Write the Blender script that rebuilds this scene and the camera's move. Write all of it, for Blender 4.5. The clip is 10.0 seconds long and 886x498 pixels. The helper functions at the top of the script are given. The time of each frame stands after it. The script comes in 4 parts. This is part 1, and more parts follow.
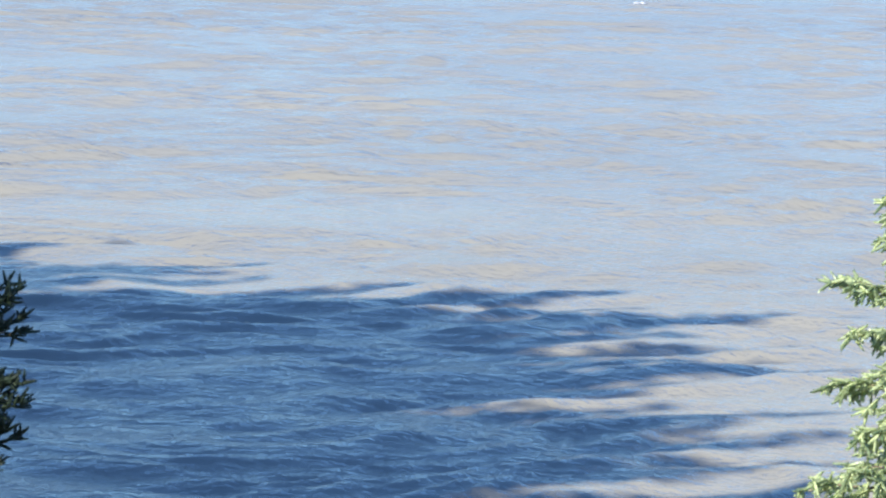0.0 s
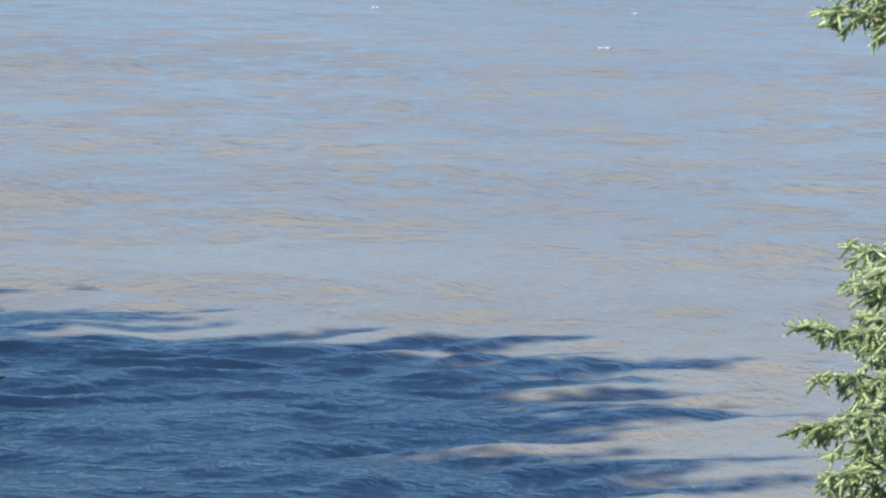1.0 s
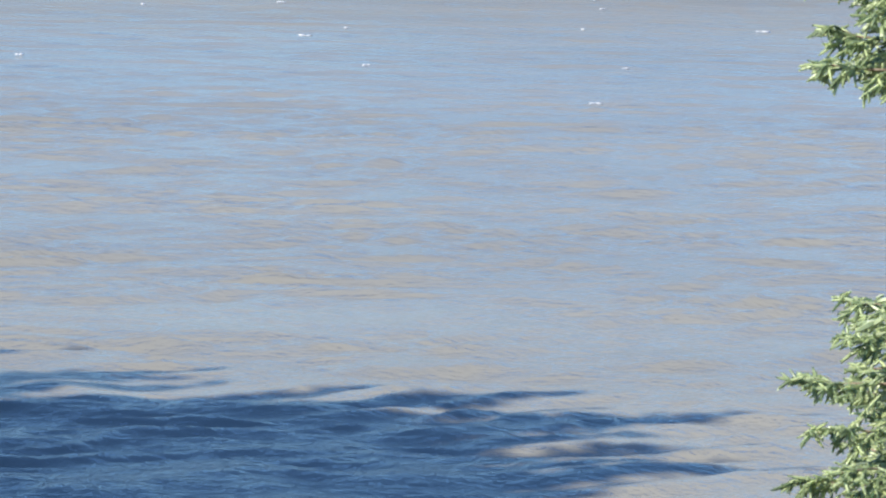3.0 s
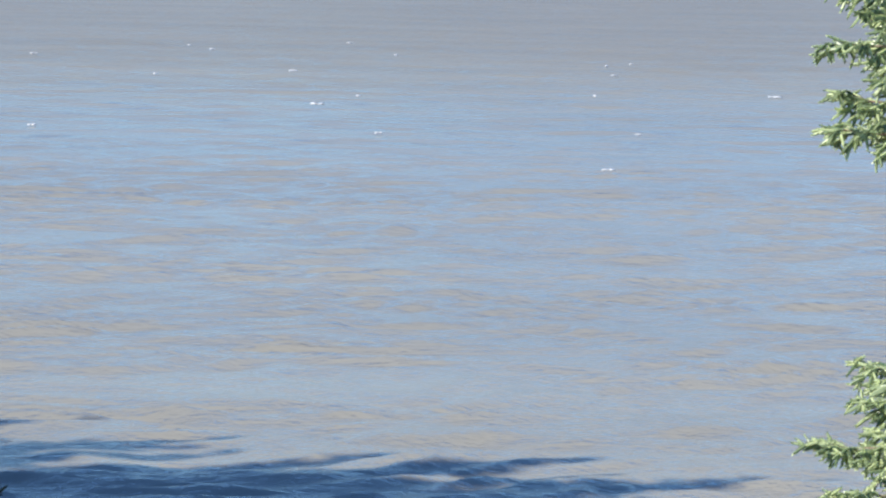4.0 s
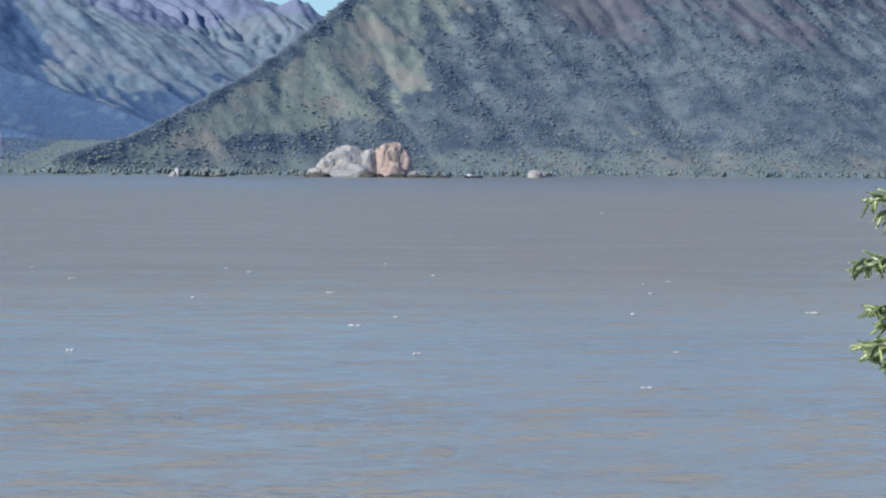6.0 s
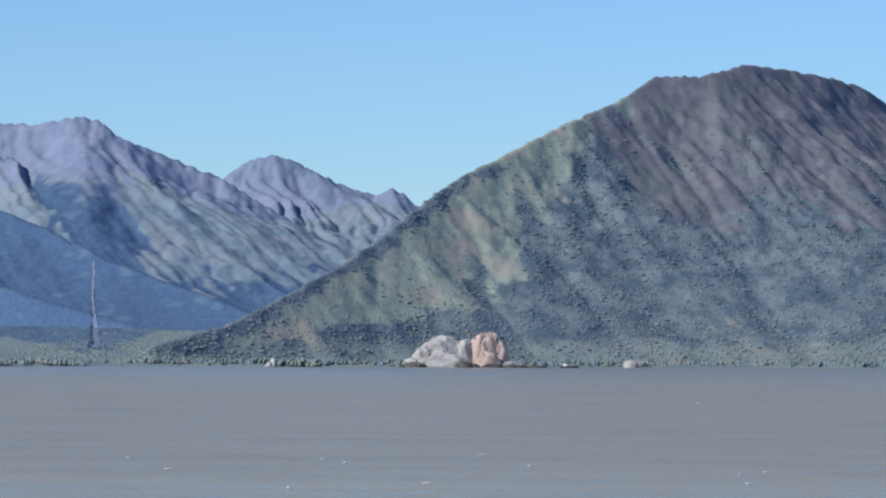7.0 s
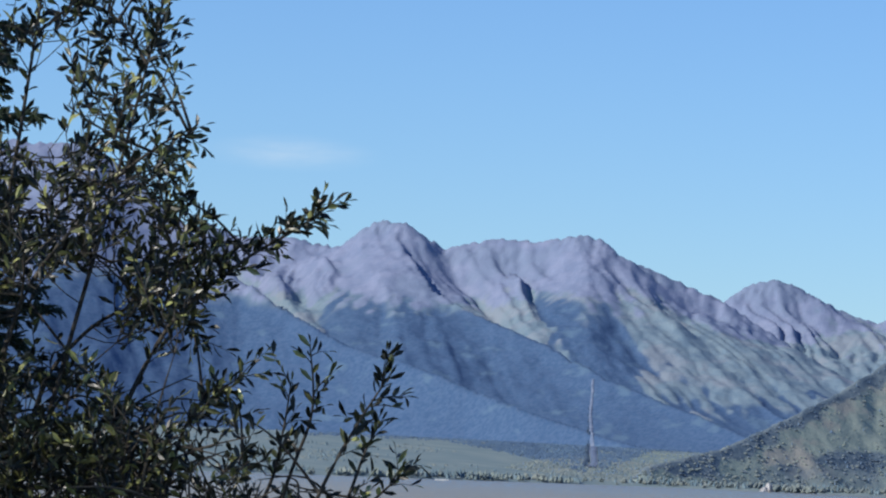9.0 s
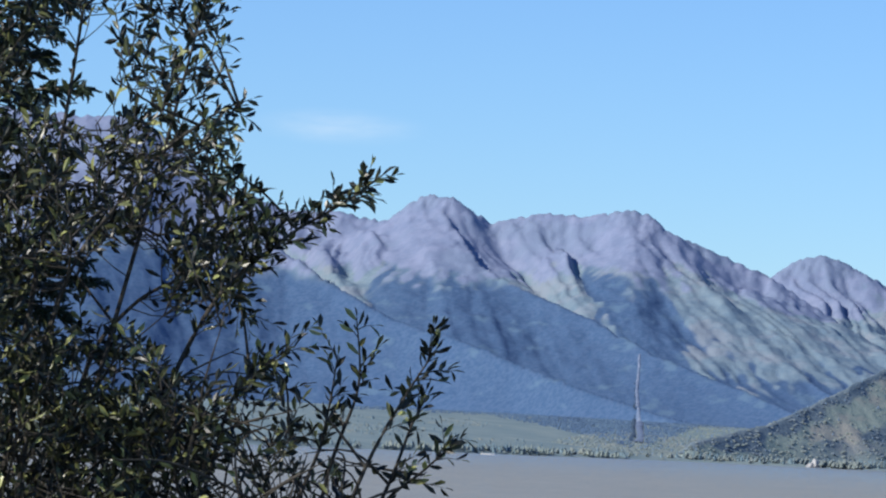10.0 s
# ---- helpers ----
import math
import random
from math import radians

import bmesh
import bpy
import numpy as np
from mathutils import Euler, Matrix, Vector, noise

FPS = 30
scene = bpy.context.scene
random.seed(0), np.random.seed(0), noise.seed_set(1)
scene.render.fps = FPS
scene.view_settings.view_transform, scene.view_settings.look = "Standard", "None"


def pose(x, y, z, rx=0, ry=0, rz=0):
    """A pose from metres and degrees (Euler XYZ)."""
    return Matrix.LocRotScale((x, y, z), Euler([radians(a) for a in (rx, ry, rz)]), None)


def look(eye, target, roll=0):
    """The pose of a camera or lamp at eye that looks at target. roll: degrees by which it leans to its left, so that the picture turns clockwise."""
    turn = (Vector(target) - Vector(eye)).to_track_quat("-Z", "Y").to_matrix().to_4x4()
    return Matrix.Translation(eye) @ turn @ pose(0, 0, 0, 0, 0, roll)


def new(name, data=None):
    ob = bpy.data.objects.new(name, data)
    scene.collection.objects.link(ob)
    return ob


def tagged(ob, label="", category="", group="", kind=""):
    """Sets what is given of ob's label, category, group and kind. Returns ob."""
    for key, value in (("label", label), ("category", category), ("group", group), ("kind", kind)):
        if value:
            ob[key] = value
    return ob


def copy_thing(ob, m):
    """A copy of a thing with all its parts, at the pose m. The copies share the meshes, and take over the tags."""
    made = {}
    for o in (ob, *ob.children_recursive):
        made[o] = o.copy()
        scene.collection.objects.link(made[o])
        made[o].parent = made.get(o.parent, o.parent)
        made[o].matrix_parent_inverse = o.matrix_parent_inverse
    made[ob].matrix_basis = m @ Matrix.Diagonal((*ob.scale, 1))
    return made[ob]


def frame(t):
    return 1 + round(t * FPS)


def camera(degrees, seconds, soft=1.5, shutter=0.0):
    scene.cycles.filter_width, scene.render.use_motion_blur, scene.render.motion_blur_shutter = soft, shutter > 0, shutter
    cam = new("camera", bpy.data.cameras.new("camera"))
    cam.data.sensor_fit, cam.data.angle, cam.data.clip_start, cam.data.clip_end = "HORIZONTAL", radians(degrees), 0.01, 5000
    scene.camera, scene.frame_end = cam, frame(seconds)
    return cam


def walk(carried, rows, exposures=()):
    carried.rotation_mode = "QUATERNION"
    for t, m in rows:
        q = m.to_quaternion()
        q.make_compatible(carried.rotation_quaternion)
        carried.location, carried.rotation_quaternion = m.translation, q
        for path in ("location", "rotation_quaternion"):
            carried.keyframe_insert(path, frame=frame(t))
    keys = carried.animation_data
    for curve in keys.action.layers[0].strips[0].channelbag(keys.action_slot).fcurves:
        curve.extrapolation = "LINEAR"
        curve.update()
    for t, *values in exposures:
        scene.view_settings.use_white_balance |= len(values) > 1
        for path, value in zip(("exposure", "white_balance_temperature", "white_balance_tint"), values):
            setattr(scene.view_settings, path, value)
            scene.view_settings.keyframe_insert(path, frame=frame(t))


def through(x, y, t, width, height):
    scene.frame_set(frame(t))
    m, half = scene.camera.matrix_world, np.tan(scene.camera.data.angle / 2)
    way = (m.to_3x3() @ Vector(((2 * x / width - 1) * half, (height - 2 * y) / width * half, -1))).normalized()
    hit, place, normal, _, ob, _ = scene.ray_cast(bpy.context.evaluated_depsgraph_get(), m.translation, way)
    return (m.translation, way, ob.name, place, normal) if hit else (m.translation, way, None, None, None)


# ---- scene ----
# Long-lens view from a wooded bluff across a muddy tidal inlet to mountains.
EYE_Z = 10.0
cam = camera(12.0, 10.0, soft=2.2)


def gaze(az, el, roll, dx=0.0):
    a, e = radians(az), radians(el)
    eye = (dx, 0.0, EYE_Z)
    return look(eye, (dx + 100 * math.sin(a) * math.cos(e), 100 * math.cos(a) * math.cos(e), EYE_Z + 100 * math.sin(e)), roll)


walk(cam, [
    (0.0, gaze(0.920, -6.489, 2.08)), (0.5, gaze(1.058, -6.011, 2.02)), (1.0, gaze(1.371, -5.858, 1.99)),
    (1.5, gaze(1.627, -5.862, 1.70)), (2.0, gaze(1.674, -5.713, 1.68)), (2.5, gaze(1.597, -5.444, 1.72)),
    (2.7, gaze(1.555, -5.295, 1.65)), (3.8, gaze(1.238, -4.423, 1.12)), (4.0, gaze(1.248, -4.176, 1.10)),
    (4.5, gaze(1.216, -3.564, 1.05)), (5.0, gaze(1.120, -2.934, 0.92)), (5.2, gaze(1.070, -2.570, 0.80)),
    (6.3, gaze(0.489, -0.563, 0.14)), (6.5, gaze(0.206, -0.058, 0.15)), (6.7, gaze(-0.134, 0.525, 0.27)),
    (7.0, gaze(-0.628, 1.389, 0.29)), (7.5, gaze(-1.362, 2.345, 0.78, 0.02)), (8.0, gaze(-2.952, 2.701, 1.60, 0.035)),
    (8.3, gaze(-4.403, 2.910, 1.98, 0.028)), (8.5, gaze(-5.384, 3.005, 2.23, 0.02)), (9.0, gaze(-7.469, 2.884, 2.45)),
    (9.5, gaze(-8.803, 2.635, 2.40)), (10.0, gaze(-8.091, 2.507, 2.69)),
], [(0.0, 0.77), (0.5, 0.65), (1.0, 0.30), (2.5, 0.41), (4.0, 0.38), (5.2, 0.20), (6.3, -0.14), (7.0, -0.14), (8.0, -0.12), (9.0, -0.10), (9.5, 0.0), (10.0, 0.06)])

# ---- sun and sky ----
SUN_AZ, SUN_EL = radians(240), radians(36)
TO_SUN = Vector((math.sin(SUN_AZ) * math.cos(SUN_EL), math.cos(SUN_AZ) * math.cos(SUN_EL), math.sin(SUN_EL)))
world = bpy.data.worlds.new("world")
world.use_nodes = True
scene.world = world
wn, wl = world.node_tree.nodes, world.node_tree.links
sky = wn.new("ShaderNodeTexSky")
sky.sky_type, sky.sun_disc = "NISHITA", False
sky.sun_elevation, sky.sun_rotation = SUN_EL, SUN_AZ
sky.altitude, sky.air_density, sky.dust_density, sky.ozone_density = 300, 1.0, 0.0, 1.5
clear = wn.new("ShaderNodeMix")
clear.data_type, clear.blend_type = "RGBA", "MULTIPLY"
clear.inputs[0].default_value, clear.inputs[7].default_value = 1.0, (0.575, 0.85, 1.30, 1)
wl.new(sky.outputs[0], clear.inputs[6])
way, wisp, fade = wn.new("ShaderNodeTexCoord"), wn.new("ShaderNodeVectorMath"), wn.new("ShaderNodeVectorMath")
wisp.operation, fade.operation = "SUBTRACT", "MULTIPLY"
wisp.inputs[1].default_value = (math.sin(radians(-9.6)), math.cos(radians(-9.6)), math.sin(radians(4.1)))
fade.inputs[1].default_value = (50, 0, 230)
size, thin, veil, haze, tone = (wn.new("ShaderNodeVectorMath"), wn.new("ShaderNodeMapRange"), wn.new("ShaderNodeMath"), wn.new("ShaderNodeTexNoise"), wn.new("ShaderNodeMix"))
size.operation, veil.operation, tone.data_type = "LENGTH", "MULTIPLY", "RGBA"
thin.inputs[1].default_value, thin.inputs[2].default_value, thin.inputs[3].default_value, thin.inputs[4].default_value = 0.0, 1.2, 0.42, 0.0
thin.interpolation_type = "SMOOTHSTEP"
haze.inputs["Scale"].default_value, haze.inputs["Detail"].default_value = 2.2, 4
wl.new(way.outputs["Generated"], wisp.inputs[0]), wl.new(wisp.outputs[0], fade.inputs[0]), wl.new(fade.outputs[0], size.inputs[0])
wl.new(fade.outputs[0], haze.inputs["Vector"]), wl.new(size.outputs["Value"], thin.inputs[0])
wl.new(thin.outputs[0], veil.inputs[0]), wl.new(haze.outputs["Fac"], veil.inputs[1])
wl.new(veil.outputs[0], tone.inputs[0]), wl.new(clear.outputs[2], tone.inputs[6])
tone.inputs[7].default_value = (7.5, 8.3, 9.0, 1)
wl.new(tone.outputs[2], wn["Background"].inputs[0])
wn["Background"].inputs[1].default_value = 0.11
sun = new("sun", bpy.data.lights.new("sun", "SUN"))
sun.data.energy, sun.data.angle, sun.data.color = 5.0, radians(0.53), (1.0, 0.95, 0.87)
sun.matrix_world = look((0, 0, 60), Vector((0, 0, 60)) - TO_SUN)


# ---- material helpers ----
class Graph:
    """A node material with a Principled shader; short names for the nodes used here."""

    def __init__(self, name, rough=0.8, spec=0.3):
        self.m = bpy.data.materials.new(name)
        self.m.use_nodes = True
        self.n, self.l = self.m.node_tree.nodes, self.m.node_tree.links
        self.b = self.n["Principled BSDF"]
        self.b.inputs["Roughness"].default_value = rough
        self.b.inputs["Specular IOR Level"].default_value = spec

    def put(self, value, socket):
        if isinstance(value, bpy.types.NodeSocket):
            self.l.new(value, socket)
        elif isinstance(value, tuple) and len(value) == 3 and socket.type == "RGBA":
            socket.default_value = (*value, 1)
        else:
            socket.default_value = value

    def place(self, stretch=(1, 1, 1)):
        g, v = self.n.new("ShaderNodeNewGeometry"), self.n.new("ShaderNodeVectorMath")
        v.operation = "MULTIPLY"
        self.l.new(g.outputs["Position"], v.inputs[0])
        v.inputs[1].default_value = stretch
        return v.outputs[0]

    def axis(self, which):
        s = self.n.new("ShaderNodeSeparateXYZ")
        self.l.new(self.place(), s.inputs[0])
        return s.outputs[which]

    def noise(self, scale, detail=4, rough=0.55, at=None):
        t = self.n.new("ShaderNodeTexNoise")
        t.inputs["Scale"].default_value, t.inputs["Detail"].default_value, t.inputs["Roughness"].default_value = scale, detail, rough
        self.l.new(at or self.place(), t.inputs["Vector"])
        return t.outputs["Fac"]

    def math(self, op, a, b=0.0, clamp=False):
        t = self.n.new("ShaderNodeMath")
        t.operation, t.use_clamp = op, clamp
        self.put(a, t.inputs[0]), self.put(b, t.inputs[1])
        return t.outputs[0]

    def span(self, value, lo, hi, a=0.0, b=1.0):
        t = self.n.new("ShaderNodeMapRange")
        t.interpolation_type = "SMOOTHSTEP"
        for socket, v in zip(t.inputs, (value, lo, hi, a, b)):
            self.put(v, socket)
        return t.outputs[0]

    def mix(self, fac, a, b):
        t = self.n.new("ShaderNodeMix")
        t.data_type = "RGBA"
        self.put(fac, t.inputs[0]), self.put(a, t.inputs[6]), self.put(b, t.inputs[7])
        return t.outputs[2]

    def field(self, name):
        t = self.n.new("ShaderNodeAttribute")
        t.attribute_name = name
        return t.outputs["Fac"]

    def each(self):
        return self.n.new("ShaderNodeNewGeometry").outputs["Random Per Island"]

    def bump(self, height, strength, distance, base=None):
        t = self.n.new("ShaderNodeBump")
        t.inputs["Strength"].default_value, t.inputs["Distance"].default_value = strength, distance
        self.l.new(height, t.inputs["Height"])
        if base:
            self.l.new(base, t.inputs["Normal"])
        return t.outputs[0]

    def done(self, colour, normal=None, rough=None):
        self.put(colour, self.b.inputs["Base Color"])
        if normal:
            self.l.new(normal, self.b.inputs["Normal"])
        if rough:
            self.l.new(rough, self.b.inputs["Roughness"])
        return self.m


def water_material():
    """Silt-laden water: light scattered by the silt below, and a rippled surface that mirrors the sky by Fresnel's law,
    scaled by distance and tinted warm.
    """
    g = Graph("silty_water")
    silt = g.span(g.noise(0.05, 3, at=g.place((0.5, 1, 1))), 0.35, 0.65)
    colour = g.mix(silt, (0.343, 0.326, 0.264), (0.382, 0.36, 0.286))
    # darker body colour far out stands in for the dim reflections there
    far_dim = g.span(g.axis(1), 130, 430)
    colour = g.mix(far_dim, colour, g.mix(silt, (0.25, 0.246, 0.22), (0.277, 0.269, 0.236)))
    wave = g.math("MULTIPLY", g.noise(0.9, 3, 0.55, g.place((0.5, 1, 1))), g.span(g.axis(1), 110, 300, 1.0, 0.3))
    ripple = g.noise(3.0, 3, 0.55, g.place((0.55, 1, 1)))
    chop = g.math("MULTIPLY", g.noise(0.24, 2, 0.5, g.place((0.55, 1, 1))), g.span(g.axis(1), 150, 420))
    ripple = g.math("MULTIPLY", ripple, g.span(g.axis(1), 60, 260, 1.0, 0.1))
    fret = g.math("MULTIPLY", g.noise(4.2, 3, 0.55, g.place((0.85, 1, 1))), g.span(g.axis(1), 60, 120, 1.0, 0.0))
    normal = g.bump(fret, 1.0, 0.12, g.bump(ripple, 1.0, 0.10, g.bump(wave, 1.0, 0.11, g.bump(chop, 1.0, 3.0))))
    body, mirror, both, grazing, up = (g.n.new("ShaderNode" + kind) for kind in ("BsdfDiffuse", "BsdfGlossy", "MixShader", "Fresnel", "CombineXYZ"))
    up.inputs[2].default_value = 1.0
    g.l.new(colour, body.inputs["Color"]), g.l.new(up.outputs[0], body.inputs["Normal"])
    # warm mirror colour takes some blue out of the reflected sky
    mirror.inputs["Roughness"].default_value, mirror.inputs["Color"].default_value = 0.2, (0.985, 0.925, 0.79, 1)
    g.l.new(normal, mirror.inputs["Normal"]), g.l.new(normal, grazing.inputs["Normal"])
    grazing.inputs["IOR"].default_value = 1.33
    # mirror share set by distance: about half midway, raised towards the far shore
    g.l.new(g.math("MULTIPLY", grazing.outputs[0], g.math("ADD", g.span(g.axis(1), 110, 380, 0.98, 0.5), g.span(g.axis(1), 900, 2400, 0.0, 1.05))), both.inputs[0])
    g.l.new(body.outputs[0], both.inputs[1]), g.l.new(mirror.outputs[0], both.inputs[2])
    g.l.new(both.outputs[0], g.n["Material Output"].inputs[0])
    return g.m


def mountain_material():
    """Brown rock and scree above, tan and green meadow on the open spur, brush below, toned bluer and paler for haze;
    the cover comes from the land's own fields.
    """
    g = Graph("mountain_slope", 0.95, 0.1)
    patch, mid, fine = g.noise(0.018, 5, 0.6), g.noise(0.07, 5, 0.65), g.noise(0.35, 4, 0.7)
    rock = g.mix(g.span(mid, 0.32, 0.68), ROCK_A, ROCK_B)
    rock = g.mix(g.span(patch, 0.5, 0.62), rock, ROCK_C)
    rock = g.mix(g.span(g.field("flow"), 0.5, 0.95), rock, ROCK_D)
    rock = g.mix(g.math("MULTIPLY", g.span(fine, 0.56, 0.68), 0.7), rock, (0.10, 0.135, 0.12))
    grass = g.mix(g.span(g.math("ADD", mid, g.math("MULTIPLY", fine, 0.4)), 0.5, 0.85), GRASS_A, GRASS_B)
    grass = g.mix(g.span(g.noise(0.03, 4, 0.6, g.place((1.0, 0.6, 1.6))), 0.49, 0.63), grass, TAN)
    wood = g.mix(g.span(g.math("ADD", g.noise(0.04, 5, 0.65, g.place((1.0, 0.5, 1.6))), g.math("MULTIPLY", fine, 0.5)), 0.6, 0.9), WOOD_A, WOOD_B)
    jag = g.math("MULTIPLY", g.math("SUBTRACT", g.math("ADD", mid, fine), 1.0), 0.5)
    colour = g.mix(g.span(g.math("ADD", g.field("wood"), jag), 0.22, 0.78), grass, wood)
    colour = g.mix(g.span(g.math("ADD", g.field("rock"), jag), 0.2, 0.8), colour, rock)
    return g.done(colour, g.bump(fine, 0.35, 1.1, g.bump(mid, 0.35, 3.0)))


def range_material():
    """Bare rock and pale scree on top, alpine meadow below it, and spruce woods on the flanks of the spurs and the
    valley floor, all in tones blued for haze.
    """
    g = Graph("hazy_range_slope", 0.95, 0.1)
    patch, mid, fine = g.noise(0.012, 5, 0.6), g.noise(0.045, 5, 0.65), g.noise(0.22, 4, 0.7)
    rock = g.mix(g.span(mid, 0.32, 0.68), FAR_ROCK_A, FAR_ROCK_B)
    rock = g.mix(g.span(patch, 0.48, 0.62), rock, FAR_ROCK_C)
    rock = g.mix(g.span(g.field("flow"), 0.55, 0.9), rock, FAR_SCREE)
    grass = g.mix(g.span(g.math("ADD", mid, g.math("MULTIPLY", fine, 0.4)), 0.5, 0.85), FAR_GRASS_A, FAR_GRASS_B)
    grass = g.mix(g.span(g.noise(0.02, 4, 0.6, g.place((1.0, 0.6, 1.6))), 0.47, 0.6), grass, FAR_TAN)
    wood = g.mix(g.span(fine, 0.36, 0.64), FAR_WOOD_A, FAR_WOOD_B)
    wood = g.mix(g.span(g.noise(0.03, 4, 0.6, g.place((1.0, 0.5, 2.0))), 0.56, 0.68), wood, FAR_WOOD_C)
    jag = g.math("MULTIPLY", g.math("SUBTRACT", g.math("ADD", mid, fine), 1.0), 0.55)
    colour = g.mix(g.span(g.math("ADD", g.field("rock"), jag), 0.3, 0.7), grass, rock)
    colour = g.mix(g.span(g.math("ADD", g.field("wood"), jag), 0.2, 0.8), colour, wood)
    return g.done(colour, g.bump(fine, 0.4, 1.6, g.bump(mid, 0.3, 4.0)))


def crown_material(name, dark, light):
    """Far crowns: each its own tone, in stands that are lighter or darker."""
    g = Graph(name, 0.9, 0.1)
    tone = g.math("ADD", g.math("MULTIPLY", g.each(), 0.35), g.math("MULTIPLY", g.span(g.noise(0.04, 5, 0.65, g.place((1.0, 0.5, 1.6))), 0.36, 0.64), 0.65))
    lie, blend = g.n.new("ShaderNodeNewGeometry"), g.n.new("ShaderNodeMix")
    blend.data_type = "VECTOR"  # leaves in a crown face all ways, so it shades more softly than its hull
    blend.inputs[0].default_value, blend.inputs[5].default_value = 0.55, (0.0, 0.0, 1.0)
    g.l.new(lie.outputs["Normal"], blend.inputs[4])
    return g.done(g.mix(tone, dark, light), blend.outputs[1])


def rock_material(name, a, b, stain):
    """Weathered rock: broad tones, stained patches, upright dark runs of lichen."""
    g = Graph(name, 0.92, 0.2)
    colour = g.mix(g.span(g.noise(0.22, 5, 0.65), 0.32, 0.68), a, b)
    colour = g.mix(g.span(g.noise(0.09, 4), 0.54, 0.64), colour, stain)
    runs = g.noise(0.5, 4, 0.6, g.place((1, 1, 0.2)))
    colour = g.mix(g.math("MULTIPLY", g.span(runs, 0.56, 0.7), 0.6), colour, (0.12, 0.12, 0.11))
    return g.done(colour, g.bump(g.noise(0.9, 5, 0.7), 0.6, 0.6))


def plain_material(name, a, b, scale, rough=0.9, lift=0.02, spec=0.3):
    g = Graph(name, rough, spec)
    grain = g.noise(scale, 5, 0.6)
    return g.done(g.mix(g.span(grain, 0.3, 0.7), a, b), g.bump(g.noise(scale * 4, 4), 0.6, lift))


def leaf_material(name, a, b, rough=0.5, spec=0.5, through=0.25, few=1.0):
    g = Graph(name, rough, spec)
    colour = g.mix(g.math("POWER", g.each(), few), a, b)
    g.put(colour, g.b.inputs["Base Color"])
    thin, both = g.n.new("ShaderNodeBsdfTranslucent"), g.n.new("ShaderNodeMixShader")
    g.l.new(colour, thin.inputs[0])
    both.inputs[0].default_value = through
    g.l.new(g.b.outputs[0], both.inputs[1]), g.l.new(thin.outputs[0], both.inputs[2])
    g.l.new(both.outputs[0], g.n["Material Output"].inputs[0])
    return g.m


# near mountain's rock, meadow and woods, lifted and blued to stand for haze
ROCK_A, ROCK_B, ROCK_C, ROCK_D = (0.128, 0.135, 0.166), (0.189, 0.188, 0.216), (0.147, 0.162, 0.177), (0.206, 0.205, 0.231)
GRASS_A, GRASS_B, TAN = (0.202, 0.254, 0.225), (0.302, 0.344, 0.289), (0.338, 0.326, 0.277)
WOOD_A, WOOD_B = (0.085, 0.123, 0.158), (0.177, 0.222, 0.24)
# tones of the range, with the blue of distance haze mixed into each
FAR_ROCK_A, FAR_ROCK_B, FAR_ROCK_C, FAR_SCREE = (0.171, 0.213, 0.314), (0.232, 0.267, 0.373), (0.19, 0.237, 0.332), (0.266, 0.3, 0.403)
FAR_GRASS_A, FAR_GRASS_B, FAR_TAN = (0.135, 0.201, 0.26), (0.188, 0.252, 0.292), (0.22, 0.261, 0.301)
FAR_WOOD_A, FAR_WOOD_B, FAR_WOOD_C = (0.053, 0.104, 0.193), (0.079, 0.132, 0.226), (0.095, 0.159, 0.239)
WATER, SLOPE, RANGE = water_material(), mountain_material(), range_material()
SOIL = plain_material("bluff_soil", (0.10, 0.085, 0.05), (0.17, 0.16, 0.08), 0.8, 0.95, 0.08)
# meadow tone leans blue for haze
FLAT = plain_material("far_shore_meadow", (0.135, 0.192, 0.2), (0.2, 0.248, 0.235), 0.03, 0.95, 0.5)
PALE_ROCK = rock_material("pale_granite", (0.29, 0.285, 0.28), (0.46, 0.448, 0.43), (0.42, 0.36, 0.32))
RUST_ROCK = rock_material("rust_stained_granite", (0.34, 0.265, 0.225), (0.50, 0.39, 0.335), (0.44, 0.40, 0.365))
DARK_ROCK = plain_material("wet_dark_rock", (0.05, 0.045, 0.04), (0.13, 0.12, 0.10), 0.2, 0.6, 0.5)
# chute spruces and gravel carry the same haze blue in their colours
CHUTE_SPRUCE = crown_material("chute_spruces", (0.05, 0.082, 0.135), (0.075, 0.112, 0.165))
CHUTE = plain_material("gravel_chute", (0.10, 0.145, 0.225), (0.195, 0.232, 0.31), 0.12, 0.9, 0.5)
FOAM = plain_material("sea_foam", (0.5, 0.52, 0.54), (0.72, 0.73, 0.74), 3.0, 0.8, 0.02)
BARK = plain_material("spruce_bark", (0.10, 0.075, 0.055), (0.24, 0.19, 0.14), 14, 0.9, 0.01)
TWIG = plain_material("pale_twig_bark", (0.20, 0.15, 0.10), (0.38, 0.30, 0.21), 30, 0.8, 0.003)
WILLOW_BARK = plain_material("willow_bark", (0.025, 0.023, 0.02), (0.085, 0.075, 0.06), 25, 0.85, 0.004)
# needle tones spread wide to put sunlit tips and shaded gaps into the colour
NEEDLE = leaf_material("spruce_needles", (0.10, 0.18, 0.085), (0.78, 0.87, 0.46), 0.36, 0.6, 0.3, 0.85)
# the same needles with the shade on the bluff put into their colour
SHADED_NEEDLE = leaf_material("shaded_spruce_needles", (0.02, 0.036, 0.022), (0.042, 0.064, 0.034), 0.5, 0.4, 0.08)
